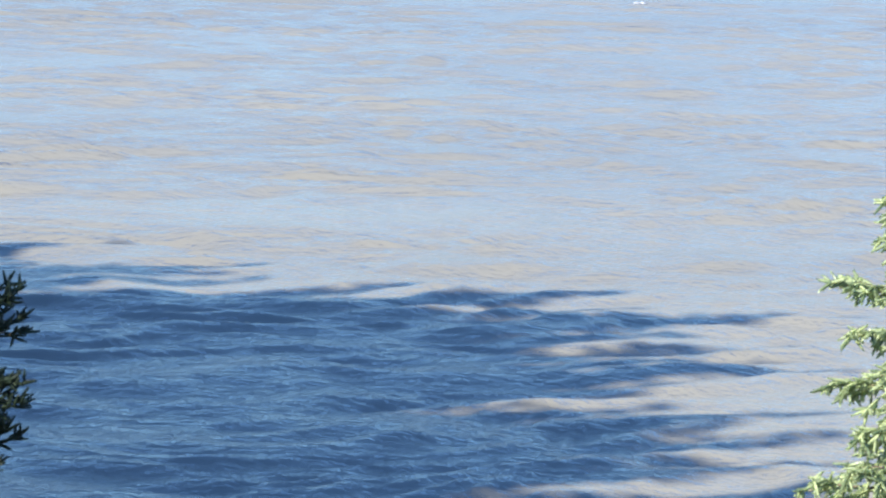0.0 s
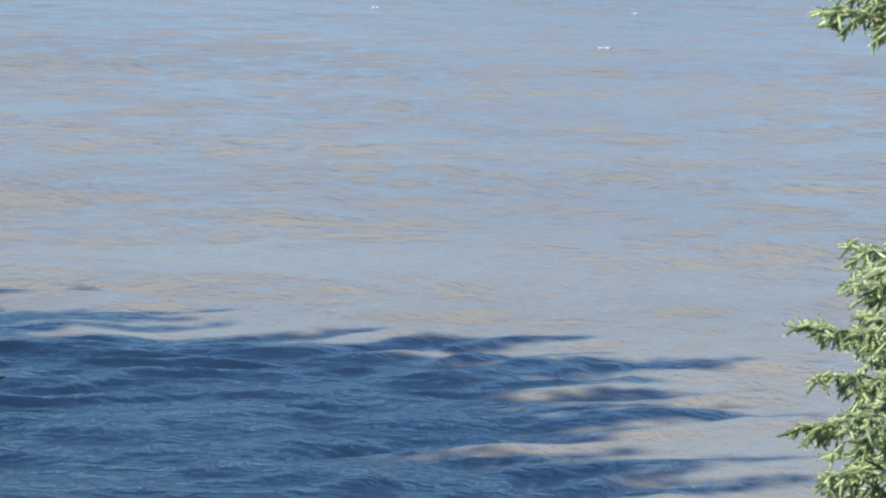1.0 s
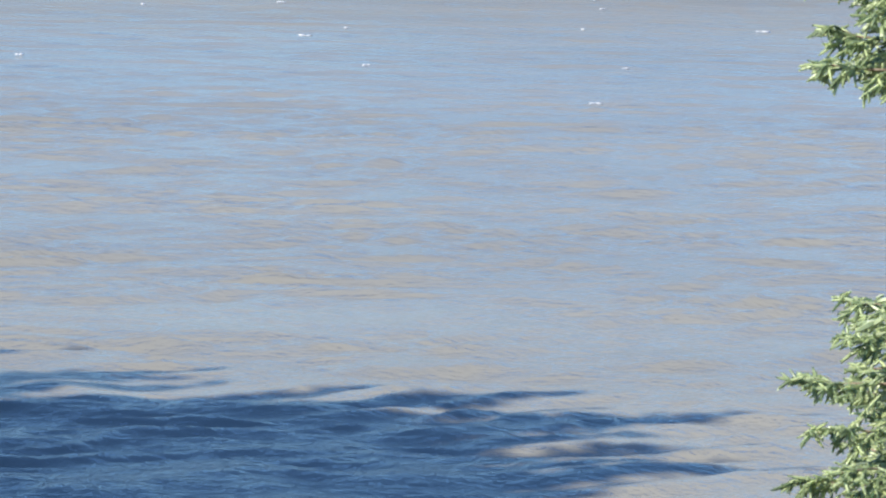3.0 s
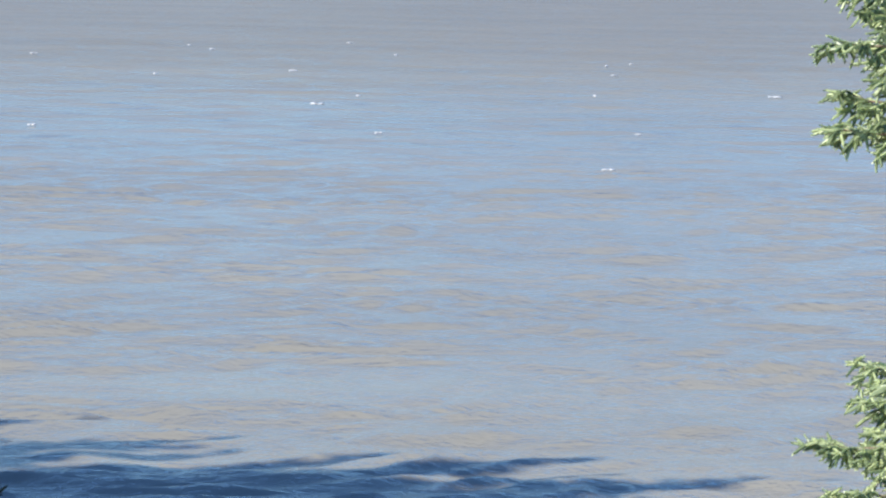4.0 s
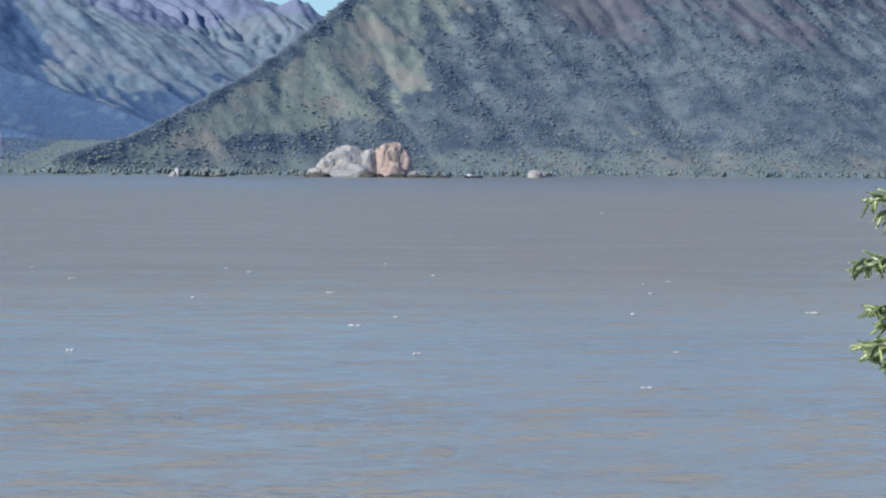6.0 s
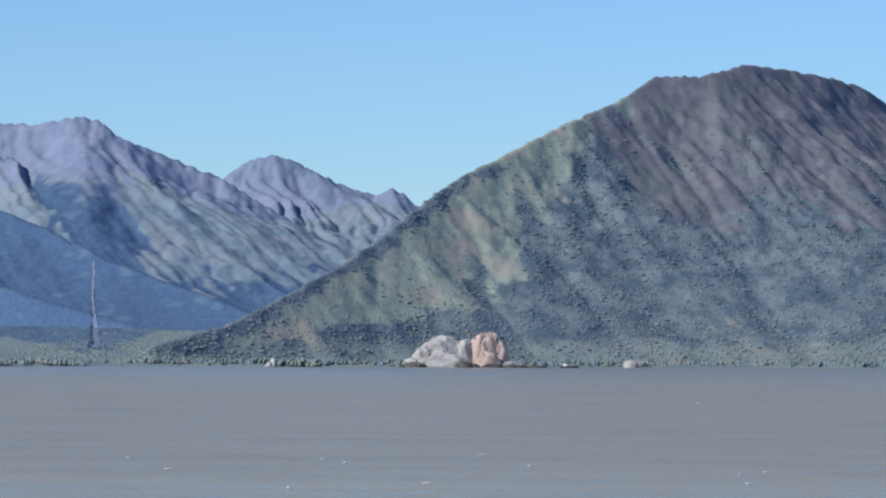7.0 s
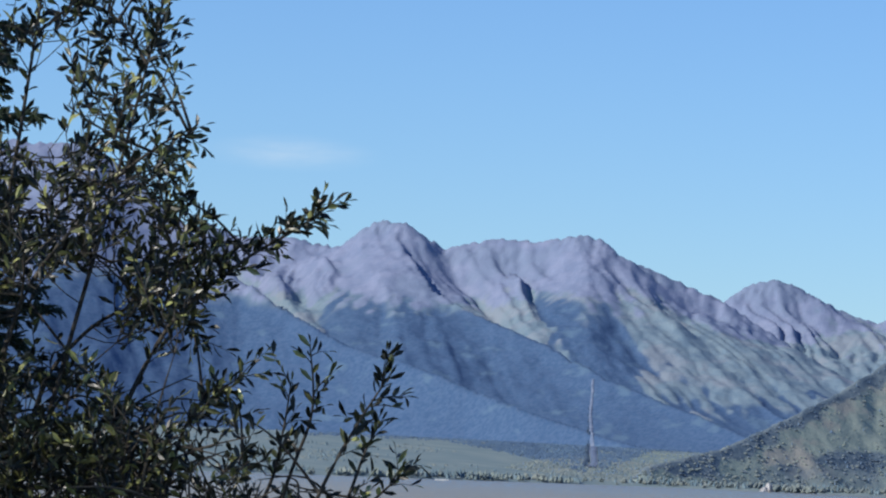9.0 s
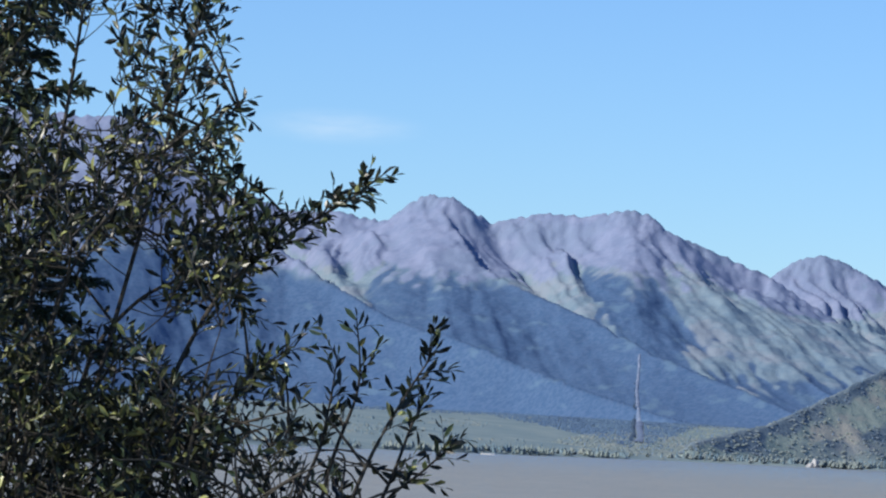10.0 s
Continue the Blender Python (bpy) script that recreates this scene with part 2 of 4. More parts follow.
# most leaves near black for the crown's shade, a few bright as if sunlit
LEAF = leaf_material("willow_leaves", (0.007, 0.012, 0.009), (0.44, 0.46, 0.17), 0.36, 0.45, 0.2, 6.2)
# far crowns: haze lifts the dark tones and turns most towards blue
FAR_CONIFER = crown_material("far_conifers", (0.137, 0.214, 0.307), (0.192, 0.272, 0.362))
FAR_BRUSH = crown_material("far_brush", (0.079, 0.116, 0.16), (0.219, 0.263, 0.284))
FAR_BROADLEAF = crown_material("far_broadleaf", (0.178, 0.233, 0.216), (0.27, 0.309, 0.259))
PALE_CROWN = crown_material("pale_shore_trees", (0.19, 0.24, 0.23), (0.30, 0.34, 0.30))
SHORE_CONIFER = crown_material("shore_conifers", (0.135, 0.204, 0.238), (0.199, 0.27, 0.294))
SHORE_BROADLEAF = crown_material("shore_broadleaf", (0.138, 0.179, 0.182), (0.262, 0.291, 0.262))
HULL = plain_material("dark_hull_paint", (0.03, 0.035, 0.045), (0.07, 0.07, 0.075), 0.6, 0.5, 0.01)
CABIN = plain_material("white_cabin_paint", (0.70, 0.71, 0.72), (0.80, 0.80, 0.79), 0.6, 0.5, 0.01)


# ---- mesh helpers ----
class Heap:
    """Vertices and faces that pile up into one mesh."""

    def __init__(self):
        self.v, self.f = [], []

    def add(self, verts, faces):
        k = len(self.v)
        self.v.extend(tuple(p) for p in verts)
        self.f.extend(tuple(i + k for i in face) for face in faces)

    def tube(self, path, radii, sides=6):
        k, n = len(self.v), len(path)
        for i, (p, r) in enumerate(zip(path, radii)):
            d = (path[min(i + 1, n - 1)] - path[max(i - 1, 0)]).normalized()
            u = d.cross(Vector((0.3, 0.2, 1)) if abs(d.z) < 0.9 else Vector((1, 0, 0))).normalized()
            w = d.cross(u)
            for s in range(sides):
                a = 2 * math.pi * s / sides
                self.v.append(tuple(p + (u * math.cos(a) + w * math.sin(a)) * r))
        for i in range(n - 1):
            for s in range(sides):
                a, b = k + i * sides + s, k + i * sides + (s + 1) % sides
                self.f.append((a, b, b + sides, a + sides))
        self.f.append(tuple(k + s for s in reversed(range(sides))))
        self.f.append(tuple(k + (n - 1) * sides + s for s in range(sides)))

    def mesh(self, name, smooth=False):
        me = bpy.data.meshes.new(name)
        me.from_pydata(self.v, [], self.f)
        if smooth:
            me.shade_smooth()
        return me


def part(name, heap, material, parent, label="", smooth=False):
    me = heap.mesh(name, smooth) if isinstance(heap, Heap) else heap
    me.materials.clear()
    me.materials.append(material)
    ob = new(name, me)
    if parent:
        ob.parent = parent
        ob.matrix_parent_inverse = parent.matrix_world.inverted()
    return tagged(ob, label)


def root(name, at, label, category, group="", kind=""):
    ob = new(name)
    ob.location = at
    ob.matrix_world = Matrix.Translation(at)
    return tagged(ob, label, category, group, kind)


def grid_mesh(name, X, Y, Z, keep=None, smooth=True, kept=None):
    rows, cols = X.shape
    me = bpy.data.meshes.new(name)
    idx = np.arange(rows * cols).reshape(rows, cols)
    q = np.stack([idx[:-1, :-1], idx[:-1, 1:], idx[1:, 1:], idx[1:, :-1]], -1).reshape(-1, 4)
    co = np.stack([X, Y, Z], -1).reshape(-1, 3)
    if keep is not None:
        k = keep.reshape(-1)
        q = q[k[q].any(1)]
        used = np.unique(q)
        remap = np.zeros(len(co), int)
        remap[used] = np.arange(len(used))
        q, co = remap[q], co[used]
        if kept is not None:
            kept.append(used)
    me.vertices.add(len(co)), me.loops.add(q.size), me.polygons.add(len(q))
    me.vertices.foreach_set("co", co.astype(np.float32).ravel())
    me.loops.foreach_set("vertex_index", q.astype(np.int32).ravel())
    me.polygons.foreach_set("loop_start", np.arange(0, q.size, 4, dtype=np.int32))
    me.update(calc_edges=True)
    me.validate()
    if smooth:
        me.shade_smooth()
    return me


def lattice(ix, iy, seed):
    h = (ix * 374761393 + iy * 668265263 + seed * 1274126177) & 0x7FFFFFFF
    h = ((h ^ (h >> 13)) * 1274126177) & 0x7FFFFFFF
    return ((h ^ (h >> 16)) & 0xFFFF) / 65535.0


def value_noise(x, y, seed=0):
    ix, iy = np.floor(x).astype(np.int64), np.floor(y).astype(np.int64)
    fx, fy = x - ix, y - iy
    fx, fy = fx * fx * (3 - 2 * fx), fy * fy * (3 - 2 * fy)
    a, b = lattice(ix, iy, seed), lattice(ix + 1, iy, seed)
    c, d = lattice(ix, iy + 1, seed), lattice(ix + 1, iy + 1, seed)
    return (a * (1 - fx) + b * fx) * (1 - fy) + (c * (1 - fx) + d * fx) * fy


def fbm(x, y, octaves=5, seed=0, gain=0.5):
    total, amp, norm = 0.0, 1.0, 0.0
    for k in range(octaves):
        total = total + amp * value_noise(x * 2 ** k + 17.3 * k, y * 2 ** k - 9.1 * k, seed + k)
        norm, amp = norm + amp, amp * gain
    return total / norm


def bearing(az, el, d):
    """The place at a compass bearing, an elevation and a ground distance from the lookout."""
    a = radians(az)
    return Vector((d * math.sin(a), d * math.cos(a), EYE_Z + d * math.tan(radians(el))))


def ease(v):
    v = np.clip(v, 0, 1)
    return v * v * (3 - 2 * v)


# ---- water: one sheet from the bluff's foot to under the far shore ----
def water_sheet():
    dips = np.concatenate([np.linspace(24, 10.8, 12), np.arange(10.7, 4.0, -0.011), np.arange(4.0, 1.4, -0.0065), np.linspace(1.38, 0.13, 90)])
    turns = np.concatenate([np.linspace(-62, -17, 16), np.arange(-16.5, -7, 0.15), np.arange(-7, 8.3, 0.055), np.linspace(9, 62, 18)])
    d = EYE_Z / np.tan(np.radians(dips))
    Y = np.repeat(d[:, None], len(turns), 1)
    X = Y * np.tan(np.radians(turns))[None, :]
    dy = np.abs(np.gradient(d))[:, None] * np.ones_like(X)
    dx = np.abs(np.gradient(X, axis=1))
    rng = np.random.default_rng(5)
    Z = np.zeros_like(X)
    patch = 0.5 + 1.1 * ease(fbm(X * 0.2, Y * 0.45, 4, 93) / 0.3 - 1.15)  # gusts roughen some patches and leave others smooth
    wx = X + 1.6 * (fbm(X * 0.07, Y * 0.07, 3, 31) - 0.5) * 6
    wy = Y + 1.6 * (fbm(X * 0.07, Y * 0.07, 3, 57) - 0.5) * 6
    calm = 1 - 0.5 * ease((Y - 120) / 160)
    for k in range(96):
        length = 0.36 * 110 ** (k / 95)
        turn = rng.normal(math.radians(-12), 0.6 if length < 0.9 else 0.34 if length < 2.4 else 0.7)
        kx, ky = 2 * math.pi / length * math.sin(turn), 2 * math.pi / length * math.cos(turn)
        amp = 0.0042 * length * (0.8 if length > 14 else 1.0 if length > 5 else 1.6 if length > 2.6 else 2.3 if length > 0.9 else 1.6) * rng.uniform(0.6, 1.3)
        fit = np.clip(1.7 - np.maximum(np.abs(kx) * dx, np.abs(ky) * dy) / 1.3, 0, 1)
        fit = fit * (1.0 if length < 6.5 else np.clip(Y / (11 * length) - 1.2, 0, 1))
        s = np.sin(kx * wx + ky * wy + rng.uniform(0, 6.28))
        Z += 0.62 * calm * fit * amp * (patch if length < 1.8 else 1.0) * (2 * ((s + 1) / 2) ** 1.6 - 0.85)
    gust = 0.7 + 0.6 * fbm(X * 0.03, Y * 0.03, 3, 91)
    return grid_mesh("water", X, Y, Z * gust)


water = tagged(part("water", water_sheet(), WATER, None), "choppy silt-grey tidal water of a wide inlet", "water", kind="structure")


# ---- far shore and mountains ----
def shore_y(x):
    return 2620 + 1.2 * np.clip(x, 0, 160) + 0.3 * np.clip(x, -220, 0) + 2.6 * np.clip(x + 220, -300, 0) + 14 * (fbm(x * 0.01, x * 0.0, 4, 3) - 0.5)


def spur_height(X0, Y0, X, Y, slope, back, crest, seed):
    """A long spur that comes down across the valley: steep crest line, even flanks with shallow gullies."""
    turn, reach = np.degrees(np.arctan2(X0, Y0)), np.hypot(X, Y)
    at = np.arange(-22, 4, 0.05)
    tops = np.interp(at, [c[0] for c in crest], [bearing(*c).z for c in crest])
    soft = np.convolve(np.pad(tops, 20, mode="edge"), np.ones(41) / 41, "valid")
    dist = np.interp(turn, [c[0] for c in crest], [c[2] for c in crest]) - reach
    ahead = np.maximum(dist, 0)
    k = np.clip(ahead / 320, 0, 1)
    top = np.interp(turn, at, tops) * (1 - k) + np.interp(turn, at, soft) * k
    z = top - np.where(dist > 0, slope * 0.8 * ahead + slope * 30 * (1 - np.exp(-ahead / 60)), -back * dist)
    z = z - 48 * np.maximum(crest[0][0] - turn, 0) - 160 * np.maximum(turn - crest[-1][0], 0)
    s = X0 + 40 * (fbm(X0 * 0.008, Y0 * 0.008, 3, seed + 1) - 0.5) - 0.35 * ahead
    gully = np.abs(2 * fbm(s * 0.011, ahead * 0.001, 3, seed) - 1) * 26 + np.abs(2 * fbm(s * 0.05, ahead * 0.003, 3, seed + 3) - 1) * 8
    return z - 0.34 * gully * np.clip(ahead / 110, 0, 1) * np.clip((z + 10) / 110, 0.05, 1), np.abs(dist)


def ridge_field(X, Y, ridges, seed, rough_by=1.0):
    """Height under a set of crest lines (front slope, back slope, crest); sharp spurs and gullies run down from the crests."""
    total, gap, spur = None, None, None
    loose = 60 if rough_by == 1.0 else 26
    warp = 70 * (fbm(X * 0.006, Y * 0.006, 4, seed) - 0.5)
    X0, Y0 = X, Y
    bend_x = loose * (fbm(X * 0.004, Y * 0.004, 4, seed + 31) - 0.5) + 12 * (fbm(X * 0.018, Y * 0.018, 3, seed + 33) - 0.5)
    bend_y = loose * (fbm(X * 0.004, Y * 0.004, 4, seed + 35) - 0.5) + 12 * (fbm(X * 0.018, Y * 0.018, 3, seed + 37) - 0.5)
    for n, (slope, back, crest) in enumerate(ridges):
        X, Y = (X0, Y0) if n == 0 else (X0 + bend_x, Y0 + bend_y)
        best, away = np.full(X0.shape, -50.0), np.full(X0.shape, 1e3)
        pts = [bearing(*c) for c in crest]
        turn = np.degrees(np.arctan2(X, Y))
        ground = np.hypot(X, Y) - np.interp(turn, [c[0] for c in crest], [c[2] for c in crest])
        beyond = np.maximum(crest[0][0] - turn, turn - crest[-1][0])
        behind = np.maximum(np.clip(ground / 30 + 0.5, 0, 1), np.clip(beyond / 1.2, 0, 1))
        if n:
            best, away = spur_height(X0, Y0, X, Y, slope, back, crest, seed + 7 * n)
        for a, b in zip(pts[:-1], pts[1:]) if n == 0 else ():
            ex, ey = b.x - a.x, b.y - a.y
            length = math.hypot(ex, ey)
            t = np.clip(((X - a.x) * ex + (Y - a.y) * ey) / length ** 2, 0, 1)
            dist = np.hypot(X - a.x - t * ex, Y - a.y - t * ey)
            top = a.z + t * (b.z - a.z)
            fall = (slope * 0.68 * dist + slope * 70 * (1 - np.exp(-dist / 110))) * (1 - behind) + back * dist * behind
            z = top - fall
            s = 900 * n + X0 + (warp - 0.4 * dist) * np.clip(dist / 90, 0, 1)
            near = z > best
            gully = np.zeros_like(z)
            deep = 0.12 if rough_by == 1.0 else 0.42 + 0.18 * np.clip((z - 140) / 60, 0, 1)
            s, far = s[near], dist[near]
            gully[near] = np.abs(2 * fbm(s * 0.013, far * 0.0012, 2, seed + 7 * n) - 1) * 48 + np.abs(2 * fbm(s * 0.04, far * 0.003, 3, seed + 7 * n + 3) - 1) * 26 + np.abs(2 * fbm(s * 0.12, far * 0.006, 2, seed + 7 * n + 5) - 1) * 8
            z = z - deep * gully * np.clip(dist / 90, 0, 1) * np.clip((z - (35 if rough_by == 1.0 else -10)) / 130, 0.06, 1)
            away = np.where(z > best, dist, away)
            best = np.maximum(best, z)
        if total is None:
            total, gap, spur = best, away, np.zeros(X0.shape)
        else:
            spur = spur + (1 - behind - spur) * np.clip((best - total) / 8 + 0.5, 0, 1)
            gap = np.where(best > total, away, gap)
            total = 0.5 * (total + best + np.hypot(total - best, 7.0))
    best, away = total, gap
    X, Y = X0, Y0
    rough = 10 * (fbm(X * 0.02, Y * 0.02, 4, seed + 70, 0.5) - 0.5) + 2 * (fbm(X * 0.11, Y * 0.11, 3, seed + 90) - 0.5)
    best = best + (0.0 if rough_by == 1.0 else 8.0) * (fbm(X * 0.15, Y * 0.15, 3, seed + 111, 0.6) - 0.5) * np.clip((best - 135) / 60, 0, 1) * np.clip(1.2 - away / 50, 0.15, 1)
    best = best + (3.0 if rough_by == 1.0 else 2.2) * (fbm(X * 0.05, Y * 0.05, 4, seed + 101, 0.6) - 0.5) * np.clip(best / 120, 0, 1)
    best = best + rough_by * rough * np.clip((best - 4) / 60, 0.15, 1) * (0.3 + 0.7 * np.clip(away / 60, 0, 1))
    return best, spur


NEAR_RIDGES = [
    (0.66, 1.05, [(-4.6, 0.05, 2640), (-3.57, 0.34, 2720), (-2.81, 0.73, 2790), (-2.04, 1.16, 2870), (-1.28, 1.70, 2960), (-0.51, 2.32, 3060), (0.26, 2.71, 3140),
            (1.02, 3.11, 3220), (1.71, 3.40, 3300), (2.25, 3.75, 3360), (2.86, 3.75, 3380), (3.48, 3.91, 3440), (4.09, 3.83, 3510), (4.7, 3.71, 3580), (5.08, 3.60, 3640),
            (5.37, 3.39, 3680), (6.2, 2.70, 3760), (7.2, 2.1, 3800), (9.0, 1.0, 3850)]),
]
RANGE_RIDGES = [
    (0.48, 0.9, [(-10.7, 3.10, 4600), (-10.23, 2.93, 4600), (-9.54, 2.96, 4590), (-9.1, 2.88, 4570), (-8.91, 2.86, 4560), (-8.55, 3.14, 4530), (-8.3, 3.25, 4520), (-7.95, 3.21, 4500), (-7.75, 3.08, 4500), (-7.45, 2.90, 4500),
            (-7.1, 2.98, 4500), (-6.75, 3.06, 4500), (-6.2, 3.04, 4480), (-5.57, 3.16, 4460), (-5.25, 3.09, 4450), (-5.05, 2.90, 4450), (-4.55, 2.70, 4450), (-4.2, 2.55, 4450),
            (-3.64, 2.34, 4440), (-3.0, 1.95, 4420), (-2.2, 1.5, 4400), (-1.2, 1.0, 4350)]),
    (0.64, 0.34, [(-20, 3.6, 4350), (-16, 4.2, 4300), (-13.05, 4.07, 4290), (-12.36, 4.10, 4290), (-11.64, 3.60, 4270), (-10.9, 2.95, 4220), (-10.21, 2.35, 4150), (-9.42, 1.85, 4060), (-8.63, 1.50, 3980), (-7.86, 1.30, 3900), (-7.08, 1.02, 3820), (-6.3, 0.75, 3720), (-5.0, 0.38, 3600), (-3.8, 0.12, 3540), (-2.6, -0.1, 3500)]),
    (0.38, 0.36, [(-8.29, 3.24, 4520), (-7.51, 2.23, 4330), (-6.73, 1.88, 4220), (-5.95, 1.61, 4120), (-5.17, 1.18, 4000), (-4.01, 0.80, 3880), (-3.0, 0.42, 3760), (-1.8, 0.1, 3700), (-1.0, -0.1, 3680)]),
    (0.38, 0.36, [(-5.53, 3.13, 4460), (-4.9, 2.2, 4330), (-4.2, 1.65, 4230), (-3.5, 1.15, 4120), (-2.7, 0.75, 3980), (-1.6, 0.3, 3900), (-0.8, 0.0, 3860)]),
]
PEAK_RIDGES = [(0.40, 0.9, [(-4.3, 1.9, 4740), (-3.64, 2.34, 4740), (-3.32, 2.57, 4740), (-2.95, 2.66, 4740), (-2.62, 2.57, 4740), (-2.1, 2.30, 4740), (-1.74, 2.17, 4730), (-1.55, 2.12, 4730), (-1.36, 2.22, 4730), (-1.18, 2.16, 4730),
                       (-0.96, 1.97, 4730), (0.2, 1.4, 4720)])]
RIGHT_RIDGES = [(0.40, 0.9, [(4.6, 2.4, 4700), (5.9, 2.85, 4700), (6.6, 3.15, 4700), (7.6, 3.0, 4700), (9.5, 2.2, 4700)])]


def blur(A, rows, cols):
    """The mean over a window of 2 * rows + 1 by 2 * cols + 1 cells."""
    for axis, n in ((0, rows), (1, cols)):
        if n:
            pad = [(0, 0), (0, 0)]
            pad[axis] = (n + 1, n)
            c = np.cumsum(np.pad(A, pad, mode="edge"), axis=axis)
            k = A.shape[axis]
            A = (c.take(range(2 * n + 1, 2 * n + 1 + k), axis) - c.take(range(k), axis)) / (2 * n + 1)
    return A


def drained(Z, sx, sy, turns=130):
    """How much land drains through each cell, as a logarithm."""
    Z = Z.astype(np.float32)
    high, wide = Z.shape
    ways, total = [], np.full(Z.shape, 1e-9, np.float32)
    P = np.pad(Z, 1, mode="edge")
    for dy, dx in ((-1, -1), (-1, 0), (-1, 1), (0, -1), (0, 1), (1, -1), (1, 0), (1, 1)):
        w = np.maximum((Z - P[1 + dy:1 + dy + high, 1 + dx:1 + dx + wide]) / math.hypot(dx * sx, dy * sy), 0) ** 3
        ways.append((dy, dx, w))
        total += w
    A = np.ones_like(Z)
    for _ in range(turns):
        B = np.ones((high + 2, wide + 2), np.float32)
        share = A / total
        for dy, dx, w in ways:
            B[1 + dy:1 + dy + high, 1 + dx:1 + dx + wide] += share * w
        A = B[1:-1, 1:-1]
    return np.log(A)


def worn(Z, sx, sy, depth, rounds=2):
    """Rain cuts gullies along the drainage and leaves the ribs between them proud. Returns the land and its gullies, 0 to 1."""
    for _ in range(rounds):
        flow = drained(Z, sx, sy)
        gully = 0.45 * flow + 0.55 * blur(flow, 1, 1) + 0.7 * blur(flow, 2, 3) + 0.5 * blur(flow, 4, 7)
        Z = Z - depth * (gully - blur(gully, 11, 20))
    return Z, np.clip(blur(flow, 1, 1) / 6, 0, 1)


def to_crest(X, Y, Z, crest):
    """Lifts or lowers the land along its crest until the skyline follows the crest line again."""
    turn, reach = np.degrees(np.arctan2(X, Y)), np.hypot(X, Y)
    at = [c[0] for c in crest]
    line = np.interp(turn, at, [c[2] for c in crest])
    slot = np.clip(((turn - at[0]) / 0.08).astype(int), 0, int((at[-1] - at[0]) / 0.08))
    middle = at[0] + 0.08 * (np.arange(slot.max() + 1) + 0.5)
    close = (np.abs(reach - line) < 140) & (turn > at[0]) & (turn < at[-1])
    for _ in range(2):
        rise = np.degrees(np.arctan2(Z - EYE_Z, reach))
        top = np.full(len(middle), -9.0)
        np.maximum.at(top, slot[close], rise[close])
        lack = np.where(top > -5, np.interp(middle, at, [c[1] for c in crest]) - top, 0)
        lack = np.convolve(np.pad(lack, 1, mode="edge"), np.ones(3) / 3, "valid")
        Z = Z + np.radians(np.interp(turn, middle, lack)) * reach * np.exp(-((reach - line) / 110) ** 2)
    return Z


def near_cover(X, Y, Z):
    """Rock on the high face, woods on the lower one and in a strip along the open spur's back; the rest is meadow."""
    turn, rise = np.degrees(np.arctan2(X, Y)), np.degrees(np.arctan2(Z - EYE_Z, np.hypot(X, Y)))
    crest = NEAR_RIDGES[0][2]
    skyline = np.interp(turn, [c[0] for c in crest], [c[1] for c in crest])
    loose = fbm(X * 0.012, Y * 0.012, 4, 401) - 0.5
    small = fbm(X * 0.05, Y * 0.05, 4, 411, 0.6) - 0.5
    finger = fbm((0.47 * X + 0.88 * Y) * 0.035, (0.88 * X - 0.47 * Y) * 0.008, 4, 421, 0.6) - 0.5
    line = 2.2 - 0.06 * (turn - 1.4) + 1.2 * loose + 0.9 * small + 2.0 * finger
    rock = ease((rise - line) / 1.2 + 0.5) * ease((turn - 1.0 + 1.6 * loose + 1.2 * small) / 1.3)
    edge = np.interp(rise, [0.05, 0.3, 0.55, 1.1, 1.7, 2.3, 2.8, 4.0], [-3.8, -1.8, -0.7, 0.0, 0.3, 0.75, 1.2, 2.0])
    blotch = fbm(X * 0.03 + 0.01 * Z, Y * 0.012, 4, 431, 0.6) - 0.5
    wood = ease((np.minimum(turn - edge, 1.6) + 2.0 * loose + 2.4 * small + 3.0 * blotch) / 1.4 + 0.5)
    wood = wood * (0.5 + 0.5 * ease((rise - 0.04 + 0.4 * small) / 0.3))
    rim = ease((0.34 - (skyline - rise) + 0.6 * small) / 0.22) * ease((2.8 - rise) / 0.6)
    return rock * (1 - rim), np.maximum(wood, rim)


class Land:
    """A field of heights with its cover, to look up."""

    def __init__(self, x0, y0, sx, sy, fields):
        self.x0, self.y0, self.sx, self.sy, self.fields = x0, y0, sx, sy, fields

    def at(self, name, x, y):
        A = self.fields[name]
        u = np.clip((np.asarray(x, float) - self.x0) / self.sx, 0, A.shape[1] - 1.001)
        v = np.clip((np.asarray(y, float) - self.y0) / self.sy, 0, A.shape[0] - 1.001)
        i, j = u.astype(int), v.astype(int)
        u, v = u - i, v - j
        return (A[j, i] * (1 - u) + A[j, i + 1] * u) * (1 - v) + (A[j + 1, i] * (1 - u) + A[j + 1, i + 1] * u) * v


